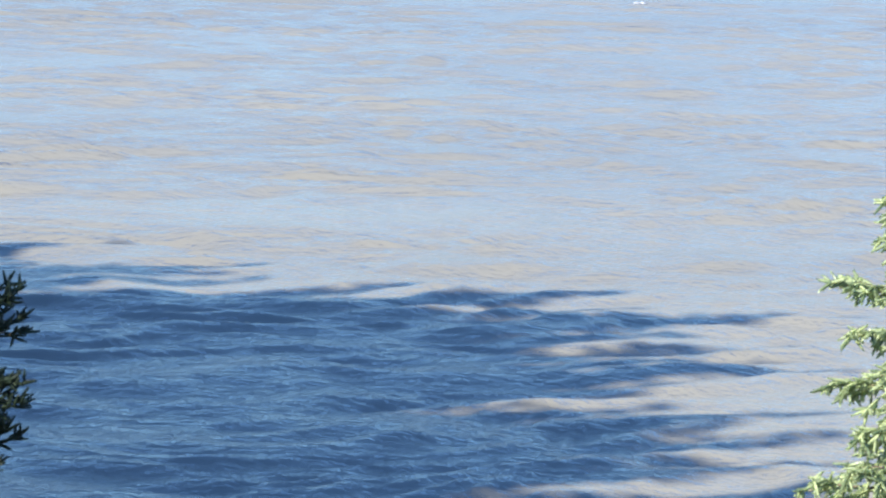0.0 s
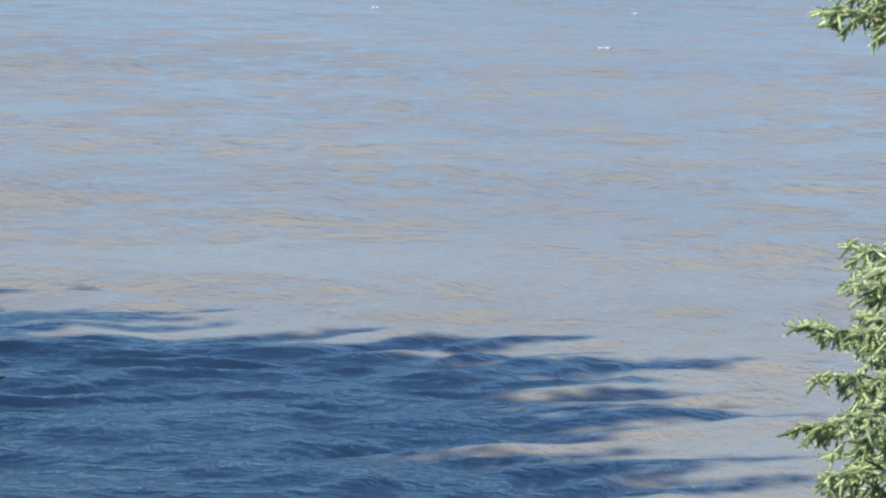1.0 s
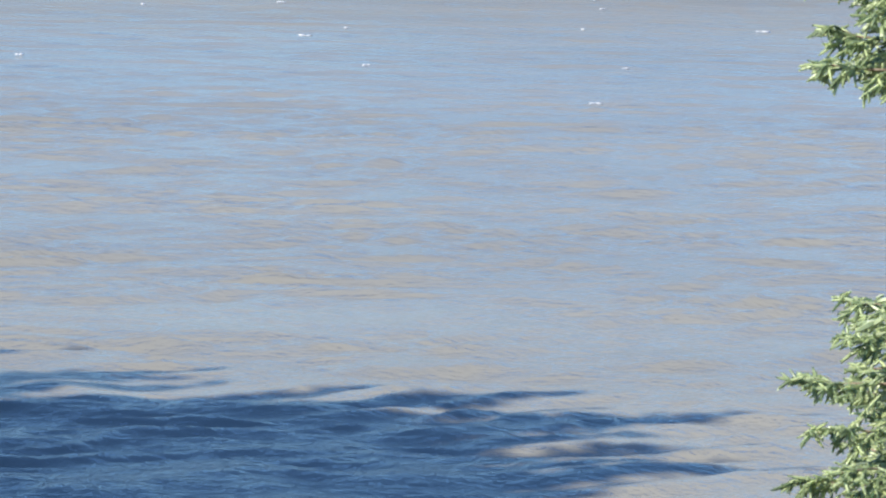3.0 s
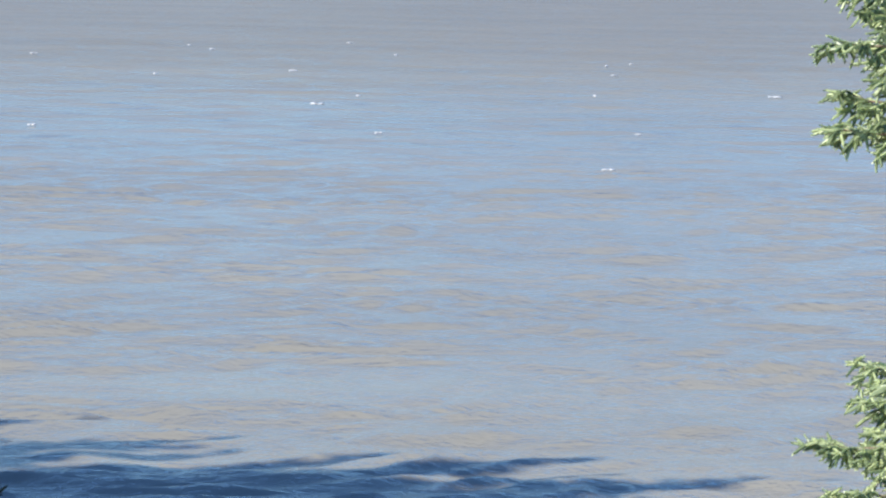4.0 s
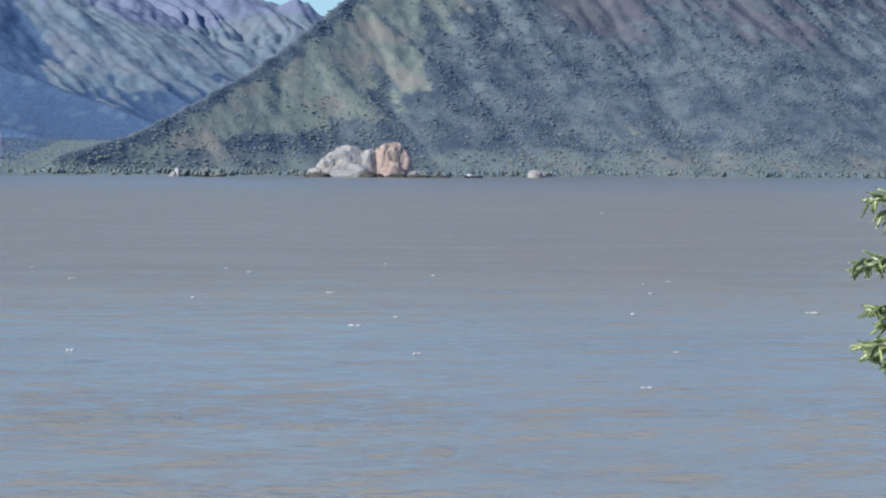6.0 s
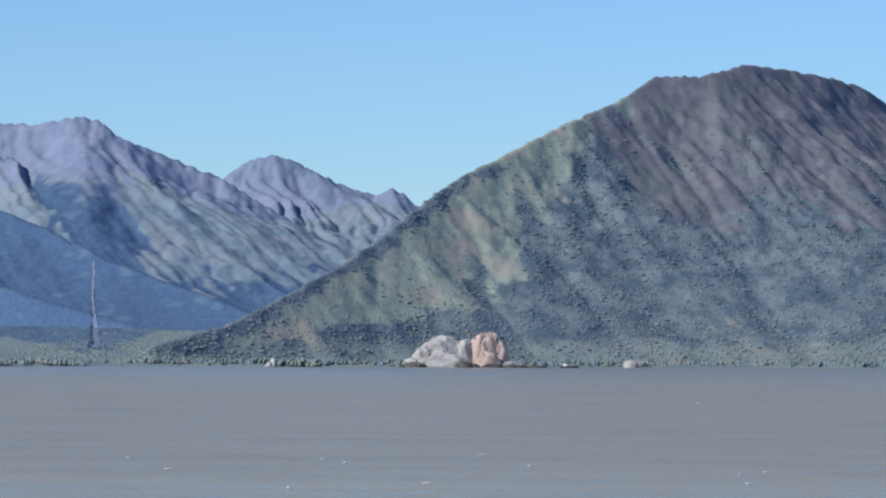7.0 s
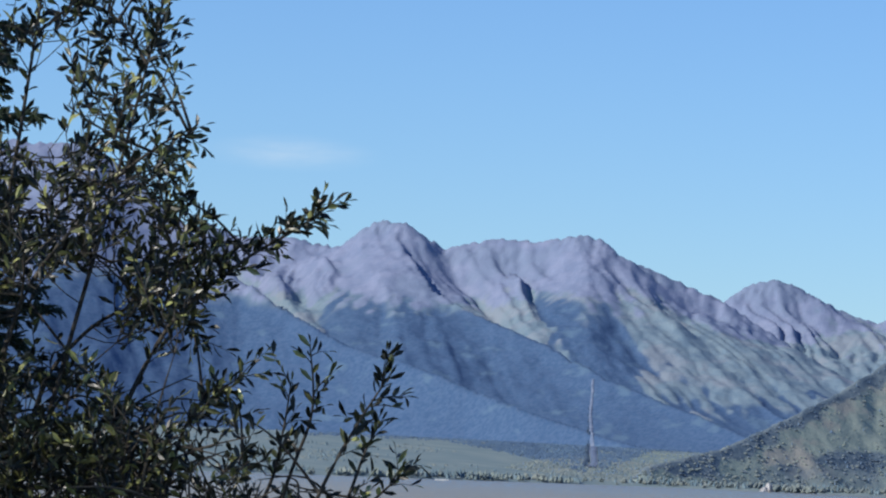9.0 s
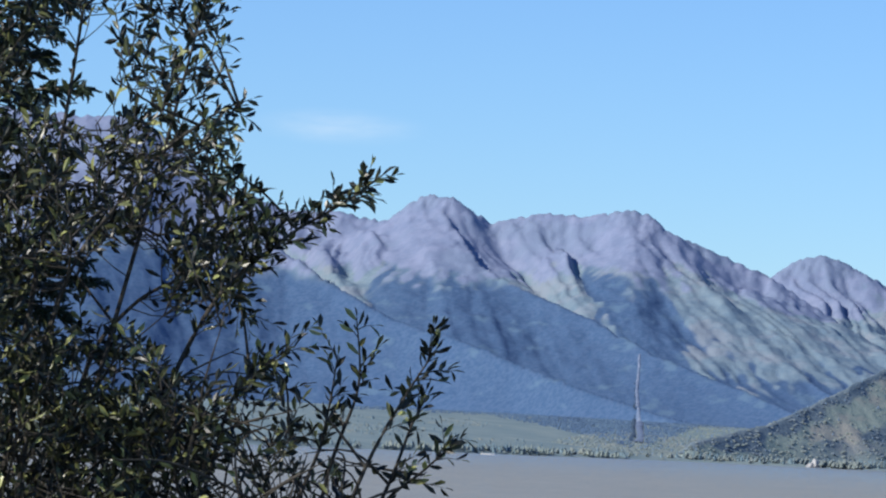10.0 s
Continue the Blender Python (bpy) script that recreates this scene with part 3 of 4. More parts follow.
def mountain(ridges, x0, x1, y0, y1, sx, sy, seed, material, depth, label, floor=3.0):
    X, Y = np.meshgrid(np.arange(x0, x1, sx), np.arange(y0, y1, sy))
    near = material is SLOPE
    Z, spur = ridge_field(X, Y, ridges, seed, 1.0 if near else 0.4)
    Z = Z + 7 * (fbm(X * 0.035, Y * 0.035, 4, seed + 301, 0.6) - 0.5) * ease((Z - 30) / 60)
    cut, flow = worn(Z, sx, sy, 1.0)
    spur = np.clip(2.4 * blur(spur, 5, 5), 0, 1)
    off = np.abs(np.hypot(X, Y) - np.interp(np.degrees(np.arctan2(X, Y)), [c[0] for c in ridges[0][2]], [c[2] for c in ridges[0][2]]))
    high = (ease((Z - 60) / 120) if near else ease((Z - 50) / 110) * (1 - 0.75 * spur)) * ease(0.1 + off / 110)
    Z = Z + (cut - Z) * depth * (0.12 + 0.88 * high)
    across, down = 0.47 * X + 0.88 * Y, 0.88 * X - 0.47 * Y
    crag = ease((fbm(X * 0.016, Y * 0.016, 3, seed + 321) - 0.46) / 0.12) * ease((Z - 120) / 50)
    Z = Z + (9.0 if near else 6.0) * crag * ease(off / 60) * (0.35 - np.abs(2 * fbm(across * 0.045, down * 0.012, 4, seed + 331, 0.6) - 1))
    Z = to_crest(X, Y, Z, ridges[0][2])
    if near:
        Z = np.minimum(Z, (Y - shore_y(X) - 12) * 0.8)
        rock, wood = near_cover(X, Y, Z)
    else:
        wave = 110 * (fbm(X * 0.008, Y * 0.008, 4, seed + 201) - 0.5) + 50 * (fbm(X * 0.04, Y * 0.04, 4, seed + 211, 0.6) - 0.5)
        rock = ease((Z + wave - 45 * (flow - 0.4) - 142) / 60)
        wood = ease((86 + 84 * spur - Z - 0.7 * wave + 60 * (flow - 0.4)) / 62 + 0.5)
    kept = []
    ob = part("mountain", grid_mesh("mountain", X, Y, np.maximum(Z, floor - 4), Z > floor, kept=kept), material, None)
    fields = dict(height=Z, rock=rock, wood=wood, flow=flow)
    for name in ("rock", "wood", "flow"):
        cover = ob.data.attributes.new(name, "FLOAT", "POINT")
        cover.data.foreach_set("value", fields[name].ravel()[kept[0]].astype(np.float32))
    tagged(ob, label, "mountain", "mountains across the water", "structure")
    return Land(x0, y0, sx, sy, fields)


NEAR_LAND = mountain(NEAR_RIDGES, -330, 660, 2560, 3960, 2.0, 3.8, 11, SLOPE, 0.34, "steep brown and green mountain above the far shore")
RANGE_LAND = mountain(RANGE_RIDGES, -1560, 40, 2950, 4860, 2.5, 4.8, 23, RANGE, 0.14, "long jagged mountain range with wooded spurs, tinted by haze")
mountain(PEAK_RIDGES, -620, 200, 4100, 4900, 2.5, 5.0, 41, RANGE, 0.5, "rounded bare peak at the valley head, tinted by haze")
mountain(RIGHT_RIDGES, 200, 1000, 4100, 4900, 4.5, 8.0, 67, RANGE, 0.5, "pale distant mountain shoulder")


def flat_height(X, Y):
    inland = Y - shore_y(X)
    rise = 22 * np.clip((inland - 60) / 1100, 0, 1) * np.clip((-X - 60) / 160, 0, 1)
    return np.clip(inland * 0.12, -1.5, 1.6) + rise + 3.5 * np.clip(inland / 420, 0, 1) + 1.2 * (fbm(X * 0.03, Y * 0.03, 3, 8) - 0.5) * np.clip(inland / 40, 0, 1)


def far_shore():
    X, Y = np.meshgrid(np.linspace(-1900, 1500, 240), np.concatenate([np.linspace(1700, 3200, 170), np.linspace(3230, 4950, 30)]))
    return grid_mesh("far_shore", X, Y, flat_height(X, Y))


tagged(part("far_shore", far_shore(), FLAT, None), "low green meadow shore below the mountains", "shore", kind="structure")


# ---- woods on the far shore ----
def cone_shape(sides=5):
    v = [(0, 0, 1.0)]
    for h, r in ((0.5, 0.17), (0.42, 0.24), (0.06, 0.30)):
        v += [(r * math.cos(2 * math.pi * (k + h) / sides), r * math.sin(2 * math.pi * (k + h) / sides), h) for k in range(sides)]
    f = [(0, 1 + k, 1 + (k + 1) % sides) for k in range(sides)]
    f += [(6 + k, 11 + k, 11 + (k + 1) % sides) for k in range(sides)] + [(6 + k, 11 + (k + 1) % sides, 6 + (k + 1) % sides) for k in range(sides)]
    return np.array(v), f


def tree_shape():
    """An uneven crown: four lumps of different size that run into one another."""
    v, f = [], []
    for x, y, z, r in ((0.0, 0.0, 0.62, 0.36), (0.24, 0.1, 0.38, 0.32), (-0.26, -0.06, 0.34, 0.34), (0.03, -0.22, 0.26, 0.30)):
        k = len(v)
        v += [(x, y, z + r)] + [(x + r * math.cos(1.257 * j + x * 9), y + r * math.sin(1.257 * j + x * 9), z) for j in range(5)] + [(x, y, z - r)]
        f += [(k, k + 1 + j, k + 1 + (j + 1) % 5) for j in range(5)] + [(k + 6, k + 1 + (j + 1) % 5, k + 1 + j) for j in range(5)]
    return np.array(v), f


def bush_shape():
    v = [(0, 0, 1.0)] + [(r * math.cos(2 * math.pi * (k + h) / 5), r * math.sin(2 * math.pi * (k + h) / 5), h) for h, r in ((0.62, 0.36), (0.0, 0.5)) for k in range(5)]
    f = [(0, 1 + k, 1 + (k + 1) % 5) for k in range(5)]
    for k in range(5):
        f += [(1 + k, 6 + k, 6 + (k + 1) % 5), (1 + k, 6 + (k + 1) % 5, 1 + (k + 1) % 5)]
    return np.array(v), f


def scatter(name, shape, places, sizes, wide, seed):
    v, f = shape
    rng = np.random.default_rng(seed)
    n = len(places)
    turn = rng.uniform(0, 6.28, n)
    p = v[None] * (1 + rng.uniform(-0.3, 0.3, (n, len(v), 3)))
    c, s = np.cos(turn)[:, None], np.sin(turn)[:, None]
    x, y = p[..., 0] * c - p[..., 1] * s, p[..., 0] * s + p[..., 1] * c
    p = np.stack([x * wide, y * wide, p[..., 2]], -1) * sizes[:, None, None] + places[:, None]
    faces = (np.array(f)[None] + (np.arange(n) * len(v))[:, None, None]).reshape(-1, 3)
    me = bpy.data.meshes.new(name)
    me.from_pydata(p.reshape(-1, 3).tolist(), [], faces.tolist())
    me.shade_smooth()
    return me


def woods(seed, count, box, height, keep, sizes):
    rng = np.random.default_rng(seed)
    x, y = rng.uniform(box[0], box[1], count), rng.uniform(box[2], box[3], count)
    z = height(x, y)
    k = keep(x, y, z, rng.uniform(0, 1, count))
    x, y, z = x[k], y[k], z[k]
    return np.stack([x, y, z - 0.3], 1), rng.uniform(*sizes, len(x))


def near_height(x, y):
    return np.maximum(NEAR_LAND.at("height", x, y), flat_height(x, y))


def shore_ground(x, y):
    return np.where(x > -320, near_height(x, y), on_flat(x, y))


def on_flat(x, y):
    return np.maximum(flat_height(x, y), 0.2)


def thickets(x, y, z, r):
    """Clumps of scrub on the low meadow, thinning out inland."""
    inland = y - shore_y(x)
    clump = np.clip(7 * (fbm(x * 0.018, y * 0.008, 4, 77) - 0.47), 0, 1)
    return (inland > 8) & (NEAR_LAND.at("height", x, y) < z) & (r < clump * np.clip(1.15 - inland / 900, 0.1, 1))


def belt(x, y, z, r):
    inland = y - shore_y(x)
    return (inland > 5) & (inland < 46) & (r < np.clip(4.0 * fbm(x * 0.03, y * 0.03, 3, 83) - 1.1, 0.12, 1))


def waterside(x, y, z, r):
    inland = y - shore_y(x)
    return (inland > 2) & (inland < 14) & (r < np.clip(4.0 * fbm(x * 0.06, x * 0.0, 3, 87) - 1.2, 0, 1))


def wooded(x, y, z, r):
    return (z > 3) & (r < NEAR_LAND.at("wood", x, y) * (1 - NEAR_LAND.at("rock", x, y)) * np.clip(5 * fbm(x * 0.04, y * 0.04, 3, 19) - 1.3, 0.25, 1))


def open_slope(x, y, z, r):
    spots = np.clip(5 * (fbm(x * 0.025, y * 0.02, 4, 29) - 0.42), 0.05, 1)
    return (z > 4) & (r < (1 - NEAR_LAND.at("wood", x, y)) * np.where(NEAR_LAND.at("rock", x, y) > 0.5, 0.04, 0.7 * spots))


def foot_brush(x, y, z, r):
    return (z > 1.5) & (r < np.clip(1.1 - z / np.where(x < 0, 60, 38), 0, 1) * np.clip(3.5 * fbm(x * 0.02, y * 0.02, 3, 37) - 0.9, 0.05, 1))


SLOPE_BOX, SHORE_BOX = (-300, 600, 2600, 3560), (-760, 620, 1850, 3300)
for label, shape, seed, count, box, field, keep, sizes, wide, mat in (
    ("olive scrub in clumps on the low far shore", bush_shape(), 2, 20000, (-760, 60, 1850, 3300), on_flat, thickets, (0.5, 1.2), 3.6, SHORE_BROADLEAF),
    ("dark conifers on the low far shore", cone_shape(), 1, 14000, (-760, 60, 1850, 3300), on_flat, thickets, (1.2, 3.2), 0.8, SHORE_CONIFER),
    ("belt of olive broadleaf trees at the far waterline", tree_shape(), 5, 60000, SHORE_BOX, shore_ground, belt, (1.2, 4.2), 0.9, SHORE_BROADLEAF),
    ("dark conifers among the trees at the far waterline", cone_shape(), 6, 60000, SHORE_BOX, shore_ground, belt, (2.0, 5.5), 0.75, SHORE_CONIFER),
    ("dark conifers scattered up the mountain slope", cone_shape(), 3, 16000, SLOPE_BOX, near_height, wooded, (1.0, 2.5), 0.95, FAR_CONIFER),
    ("dense brush on the mountain slope, tinted blue for haze", bush_shape(), 7, 64000, SLOPE_BOX, near_height, wooded, (0.45, 1.0), 3.0, FAR_BRUSH),
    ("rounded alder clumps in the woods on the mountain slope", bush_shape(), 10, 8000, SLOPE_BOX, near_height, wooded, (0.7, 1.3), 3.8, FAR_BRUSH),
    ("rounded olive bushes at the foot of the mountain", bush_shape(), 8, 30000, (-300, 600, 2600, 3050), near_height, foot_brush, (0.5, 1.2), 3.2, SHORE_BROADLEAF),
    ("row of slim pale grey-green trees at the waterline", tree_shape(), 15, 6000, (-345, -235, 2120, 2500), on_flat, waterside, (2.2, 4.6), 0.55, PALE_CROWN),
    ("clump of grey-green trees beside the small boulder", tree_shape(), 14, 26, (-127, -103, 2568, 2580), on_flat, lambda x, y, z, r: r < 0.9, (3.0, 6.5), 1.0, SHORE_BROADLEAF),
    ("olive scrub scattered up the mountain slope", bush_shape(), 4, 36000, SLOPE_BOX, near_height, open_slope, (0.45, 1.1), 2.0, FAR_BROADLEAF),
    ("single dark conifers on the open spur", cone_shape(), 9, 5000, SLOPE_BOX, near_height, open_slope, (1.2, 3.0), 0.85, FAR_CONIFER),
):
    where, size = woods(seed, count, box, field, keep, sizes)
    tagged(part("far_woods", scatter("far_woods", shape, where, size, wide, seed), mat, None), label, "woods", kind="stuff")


# ---- rocks at the far waterline ----
def boulder(heap, centre, half, seed, detail=4, rough=0.09):
    """A lump of jointed rock: flat broken faces, upright cracks, a crumbling top."""
    bm = bmesh.new()
    bmesh.ops.create_icosphere(bm, subdivisions=detail, radius=1.0)
    rng = np.random.default_rng(seed)
    cuts = [(Vector((*rng.normal(0, 1, 2), rng.normal(0, 0.6))).normalized(), rng.uniform(0.72, 0.95)) for _ in range(26)]
    for v in bm.verts:
        p = v.co.copy()
        p *= min([1.0] + [c / p.dot(n) for n, c in cuts if p.dot(n) > c])
        o = Vector((seed * 7.3, seed, 0))
        crack = abs(noise.noise(Vector((p.x * 3.2, p.y * 3.2, p.z * 0.7)) + o))
        k = 1.12 + rough * noise.fractal(p * 1.8 + o, 0.9, 2.0, 5) + 0.5 * rough * noise.fractal(p * 6 + o, 0.7, 2.0, 3) - 0.07 * max(0.0, 0.14 - crack) / 0.14
        v.co = Vector((p.x * half[0], p.y * half[1], p.z * half[2])) * k + centre
    heap.add([v.co for v in bm.verts], [[v.index for v in f.verts] for f in bm.faces])
    bm.free()


def shore_rock(label, material, lumps):
    first = bearing(lumps[0][0], 0, lumps[0][1])
    ob = root("shore_rock", (first.x, first.y, 0), label, "rock", "rocks at the far waterline")
    for k, (az, d, wide, deep, high) in enumerate(lumps):
        heap, c = Heap(), bearing(az, 0, d)
        boulder(heap, Vector((c.x, c.y, 0)), (wide, deep, high), k + len(label))
        part("boulder", heap, material, ob)
    return ob


shore_rock("tall pale grey granite knob at the waterline", PALE_ROCK, [(-0.62, 2630, 18, 13, 17.5), (-0.86, 2626, 10, 9, 12), (-0.33, 2628, 9, 9, 15.5), (-0.6, 2617, 17, 6, 8), (-1.06, 2618, 7, 6, 5)])
shore_rock("rust-stained granite knob beside the pale one", RUST_ROCK, [(0.0, 2628, 10, 9, 20), (-0.12, 2627, 8, 8, 18.5), (0.13, 2628, 7.5, 7, 16), (-0.02, 2618, 9, 5, 9)])
shore_rock("dark wet ledge at the foot of the pale knob", DARK_ROCK, [(-1.0, 2604, 7, 5, 3), (-0.34, 2600, 6, 4, 3.2), (-1.12, 2606, 5, 4, 1.5), (-0.2, 2602, 4, 3, 2.2)])
shore_rock("low dark ledge running into the water", DARK_ROCK, [(0.05, 2600, 7, 4, 2.2), (0.36, 2608, 9, 4, 2.0), (0.62, 2612, 8, 4, 1.4)])
shore_rock("low pale gravelly ledges beside the knobs", PALE_ROCK, [(0.27, 2622, 7, 5, 4.0), (0.42, 2620, 5, 4, 2.2), (-1.25, 2612, 8, 4, 1.8)])
shore_rock("small pale boulder at the waterline", PALE_ROCK, [(-2.92, 2578, 3.8, 3.5, 4.6), (-2.98, 2576, 3, 3, 2.6)])
shore_rock("small whitish boulder on the low shore", PALE_ROCK, [(1.94, 2706, 5, 4, 5), (2.02, 2708, 3.5, 3, 4)])


# ---- boats at the far shore ----
def boat(az, d, length, high, label, hull_mat, cabin=True):
    at = bearing(az, 0, d)
    ob = root("boat", (at.x, at.y, 0), label, "boat", "boats at the far shore")
    hull, n = Heap(), 9
    rings = []
    for k in range(n):
        u = k / (n - 1)
        w = 0.13 * length * (1 - max(0, (u - 0.55) / 0.45) ** 2 * 0.95)
        top = high * (0.75 + 0.35 * u * u)
        x = (u - 0.5) * length + at.x
        rings.append([(x, at.y - w, top), (x, at.y - w * 0.7, -0.3), (x, at.y + w * 0.7, -0.3), (x, at.y + w, top)])
    hull.add([p for r in rings for p in r], [(4 * k + a, 4 * k + 4 + a, 4 * k + 5 + a, 4 * k + 1 + a) for k in range(n - 1) for a in range(3)]
             + [(4 * k, 4 * k + 3, 4 * k + 7, 4 * k + 4) for k in range(n - 1)] + [(0, 1, 2, 3), (4 * n - 4, 4 * n - 1, 4 * n - 2, 4 * n - 3)])
    part("hull", hull, hull_mat, ob)
    if cabin:
        box = bmesh.new()
        bmesh.ops.create_cube(box, size=1.0, matrix=Matrix.Translation((at.x - 0.26 * length, at.y, high + 0.5)) @ Matrix.Diagonal((0.22 * length, 0.16 * length, high * 1.1, 1)))
        bmesh.ops.bevel(box, geom=box.edges[:], offset=0.12, segments=2, affect="EDGES")
        me = bpy.data.meshes.new("cabin")
        box.to_mesh(me)
        box.free()
        part("cabin", me, CABIN, ob, "small white cabin")
    return ob


boat(1.10, 2600, 11.5, 1.3, "dark work boat with a small white cabin", HULL)
boat(-7.35, 2230, 7.5, 0.9, "small white open boat near the shore", CABIN, False)


# ---- whitecaps ----
CRESTS = [(-1.93, 373, 0.35), (2.86, 825, 0.66), (5.70, 280, 0.64), (3.27, 275, 0.17), (3.53, 319, 0.30), (3.76, 350, 0.28), (3.85, 220, 0.32), (3.48, 185, 0.35),
          (-2.69, 304, 0.24), (0.35, 216, 0.26), (-4.87, 387, 0.26), (-4.34, 351, 0.47), (-2.24, 386, 0.36), (-0.07, 404, 0.54), (-0.51, 253, 0.54), (-4.36, 219, 0.26),
          (-0.84, 316, 0.42), (0.57, 365, 0.24), (3.42, 343, 0.23), (0.04, 267, 0.29)]  # bearing, distance, half width


def whitecaps():
    """Breaking crests: ragged ridges of foam, each of a few lumps in a row."""
    rng = np.random.default_rng(12)
    heap = Heap()
    for az, d, w in CRESTS:
        c = bearing(az, 0, d)
        for _ in range(int(rng.integers(3, 6))):
            bm = bmesh.new()
            bmesh.ops.create_icosphere(bm, subdivisions=2, radius=1.0)
            o = Vector((c.x + rng.uniform(-0.5, 0.5) * w, c.y + rng.uniform(-0.3, 0.3) * w, 0.13))
            k = rng.uniform(0.35, 1.0)
            co = [o + Vector((v.co.x * w * 0.5 * k, v.co.y * 0.25 * w * k, v.co.z * 0.06 * k)) * (1 + 0.9 * noise.noise(v.co * 2.5 + o)) for v in bm.verts]
            heap.add(co, [[v.index for v in f.verts] for f in bm.faces])
            bm.free()
    return heap


tagged(part("whitecaps", whitecaps(), FOAM, None, smooth=True), "small white foam crests on the open water", "foam", kind="stuff")


# ---- the bluff under the lookout ----
def bluff_z(x, y):
    x, y = np.asarray(x, float), np.asarray(y, float)
    z = 8.4 - 10.2 * ease((y - 3) / 34)
    head = -1.8 + 8.6 * ease((-15 - x) / 9) * ease((88 - y) / 16)
    return np.maximum(z, head) + 0.5 * (fbm(x * 0.25, y * 0.25, 4, 5) - 0.5)


def bluff():
    X, Y = np.meshgrid(np.linspace(-95, 60, 200), np.linspace(-45, 95, 180))
    return grid_mesh("ground", X, Y, bluff_z(X, Y))


tagged(part("ground", bluff(), SOIL, None), "grassy earth bluff above the water", "ground", kind="structure")


# ---- spruces ----
def sway(path, amount, rng):
    return [p + Vector(rng.uniform(-amount, amount, 3)) * (i / len(path)) for i, p in enumerate(path)]


def needle_shoot(heap, a, b, rng, length=0.024, width=0.009, per_metre=820):
    """A shoot clothed all round in thin needles that lean towards its tip."""
    d = b - a
    span = d.length
    if span < 1e-4:
        return
    d = d / span
    u = d.cross(Vector((0.1, 0.3, 1))).normalized()
    w = d.cross(u)
    core = 0.36 * length
    heap.tube([a, a.lerp(b, 0.35), a.lerp(b, 0.8), b], [core * 0.6, core, core * 0.8, core * 0.25], 5)
    count = max(6, int(span * per_metre))
    for k in range(count):
        t = (k + rng.random()) / count
        ang = rng.uniform(0, 6.283)
        out = u * math.cos(ang) + w * math.sin(ang)
        base = a + d * (t * span)
        lean = 0.7 + 0.9 * t ** 4
        tip = base + (out + d * lean).normalized() * length * rng.uniform(0.75, 1.15) * (1 - 0.25 * t)
        side = out.cross(d) * width * 0.5
        n = len(heap.v)
        heap.v.extend((tuple(base - side), tuple(base + side), tuple(tip)))
        heap.f.append((n, n + 1, n + 2))


def spruce_branch(wood, green, base, tip, rng, fine=True, droop=0.06, lift=0.0):
    """One bough: a sagging axis, side twigs on both sides, hanging twigs, all clothed in needles."""
    run = tip - base
    long = run.length
    flat = Vector((run.x, run.y, 0)).normalized()
    side = Vector((-flat.y, flat.x, 0))
    n = 12
    axis = [base + run * (k / n) + Vector((0, 0, -droop * long * math.sin(math.pi * k / n) + 0.03 * long * (k / n) ** 3)) for k in range(n + 1)]
    axis = sway(axis, 0.012 * long, rng)
    axis[-1] = tip
    wood.tube(axis, [0.011 * long * (1 - 0.85 * k / n) + 0.0022 for k in range(n + 1)], 6)
    step = 0.038 if fine else 0.08
    count = int(long * 0.86 / step)
    rate = dict(per_metre=400, length=0.019, width=0.0092) if fine else dict(per_metre=90, length=0.036, width=0.018)
    for k in range(count):
        t = 0.14 + 0.86 * k / count
        i = min(int(t * n), n - 1)
        p = axis[i].lerp(axis[i + 1], t * n - i)
        reach = min(0.42 * long, 0.34) * (1 - t) ** 0.7 + 0.07
        s = 1 if k % 2 else -1
        d = (flat * rng.uniform(0.7, 1.1) + side * s * rng.uniform(0.6, 1.1) + Vector((0, 0, rng.uniform(-0.8, 0.15) + lift))).normalized()
        q = p + d * reach * rng.uniform(0.75, 1.15)
        bend = p.lerp(q, 0.5) + Vector((0, 0, 0.02))
        wood.tube([p, bend, q], [0.0035, 0.0026, 0.0012], 4)
        needle_shoot(green, p.lerp(bend, 0.3), bend, rng, **rate)
        needle_shoot(green, bend, q, rng, **rate)
        for m in range((5 if fine else 2) + int(reach / (0.028 if fine else 0.07))):
            o = p.lerp(q, rng.uniform(0.25, 0.95)) + Vector((0, 0, 0.01))
            e = (d * rng.uniform(0.3, 1.0) + Vector((rng.uniform(-0.8, 0.8), rng.uniform(-0.8, 0.8), rng.uniform(-1.0, 0.3) + lift))).normalized()
            needle_shoot(green, o, o + e * (rng.uniform(0.035, 0.08) if fine else rng.uniform(0.06, 0.11)), rng, **rate)
    for k in range(5):
        o = axis[-2 - k // 3]
        e = (run.normalized() + Vector(rng.uniform(-0.5, 0.5, 3))).normalized()
        needle_shoot(green, o, o + e * rng.uniform(0.06, 0.11), rng, **rate)
    needle_shoot(green, axis[-2], axis[-1], rng, **rate)


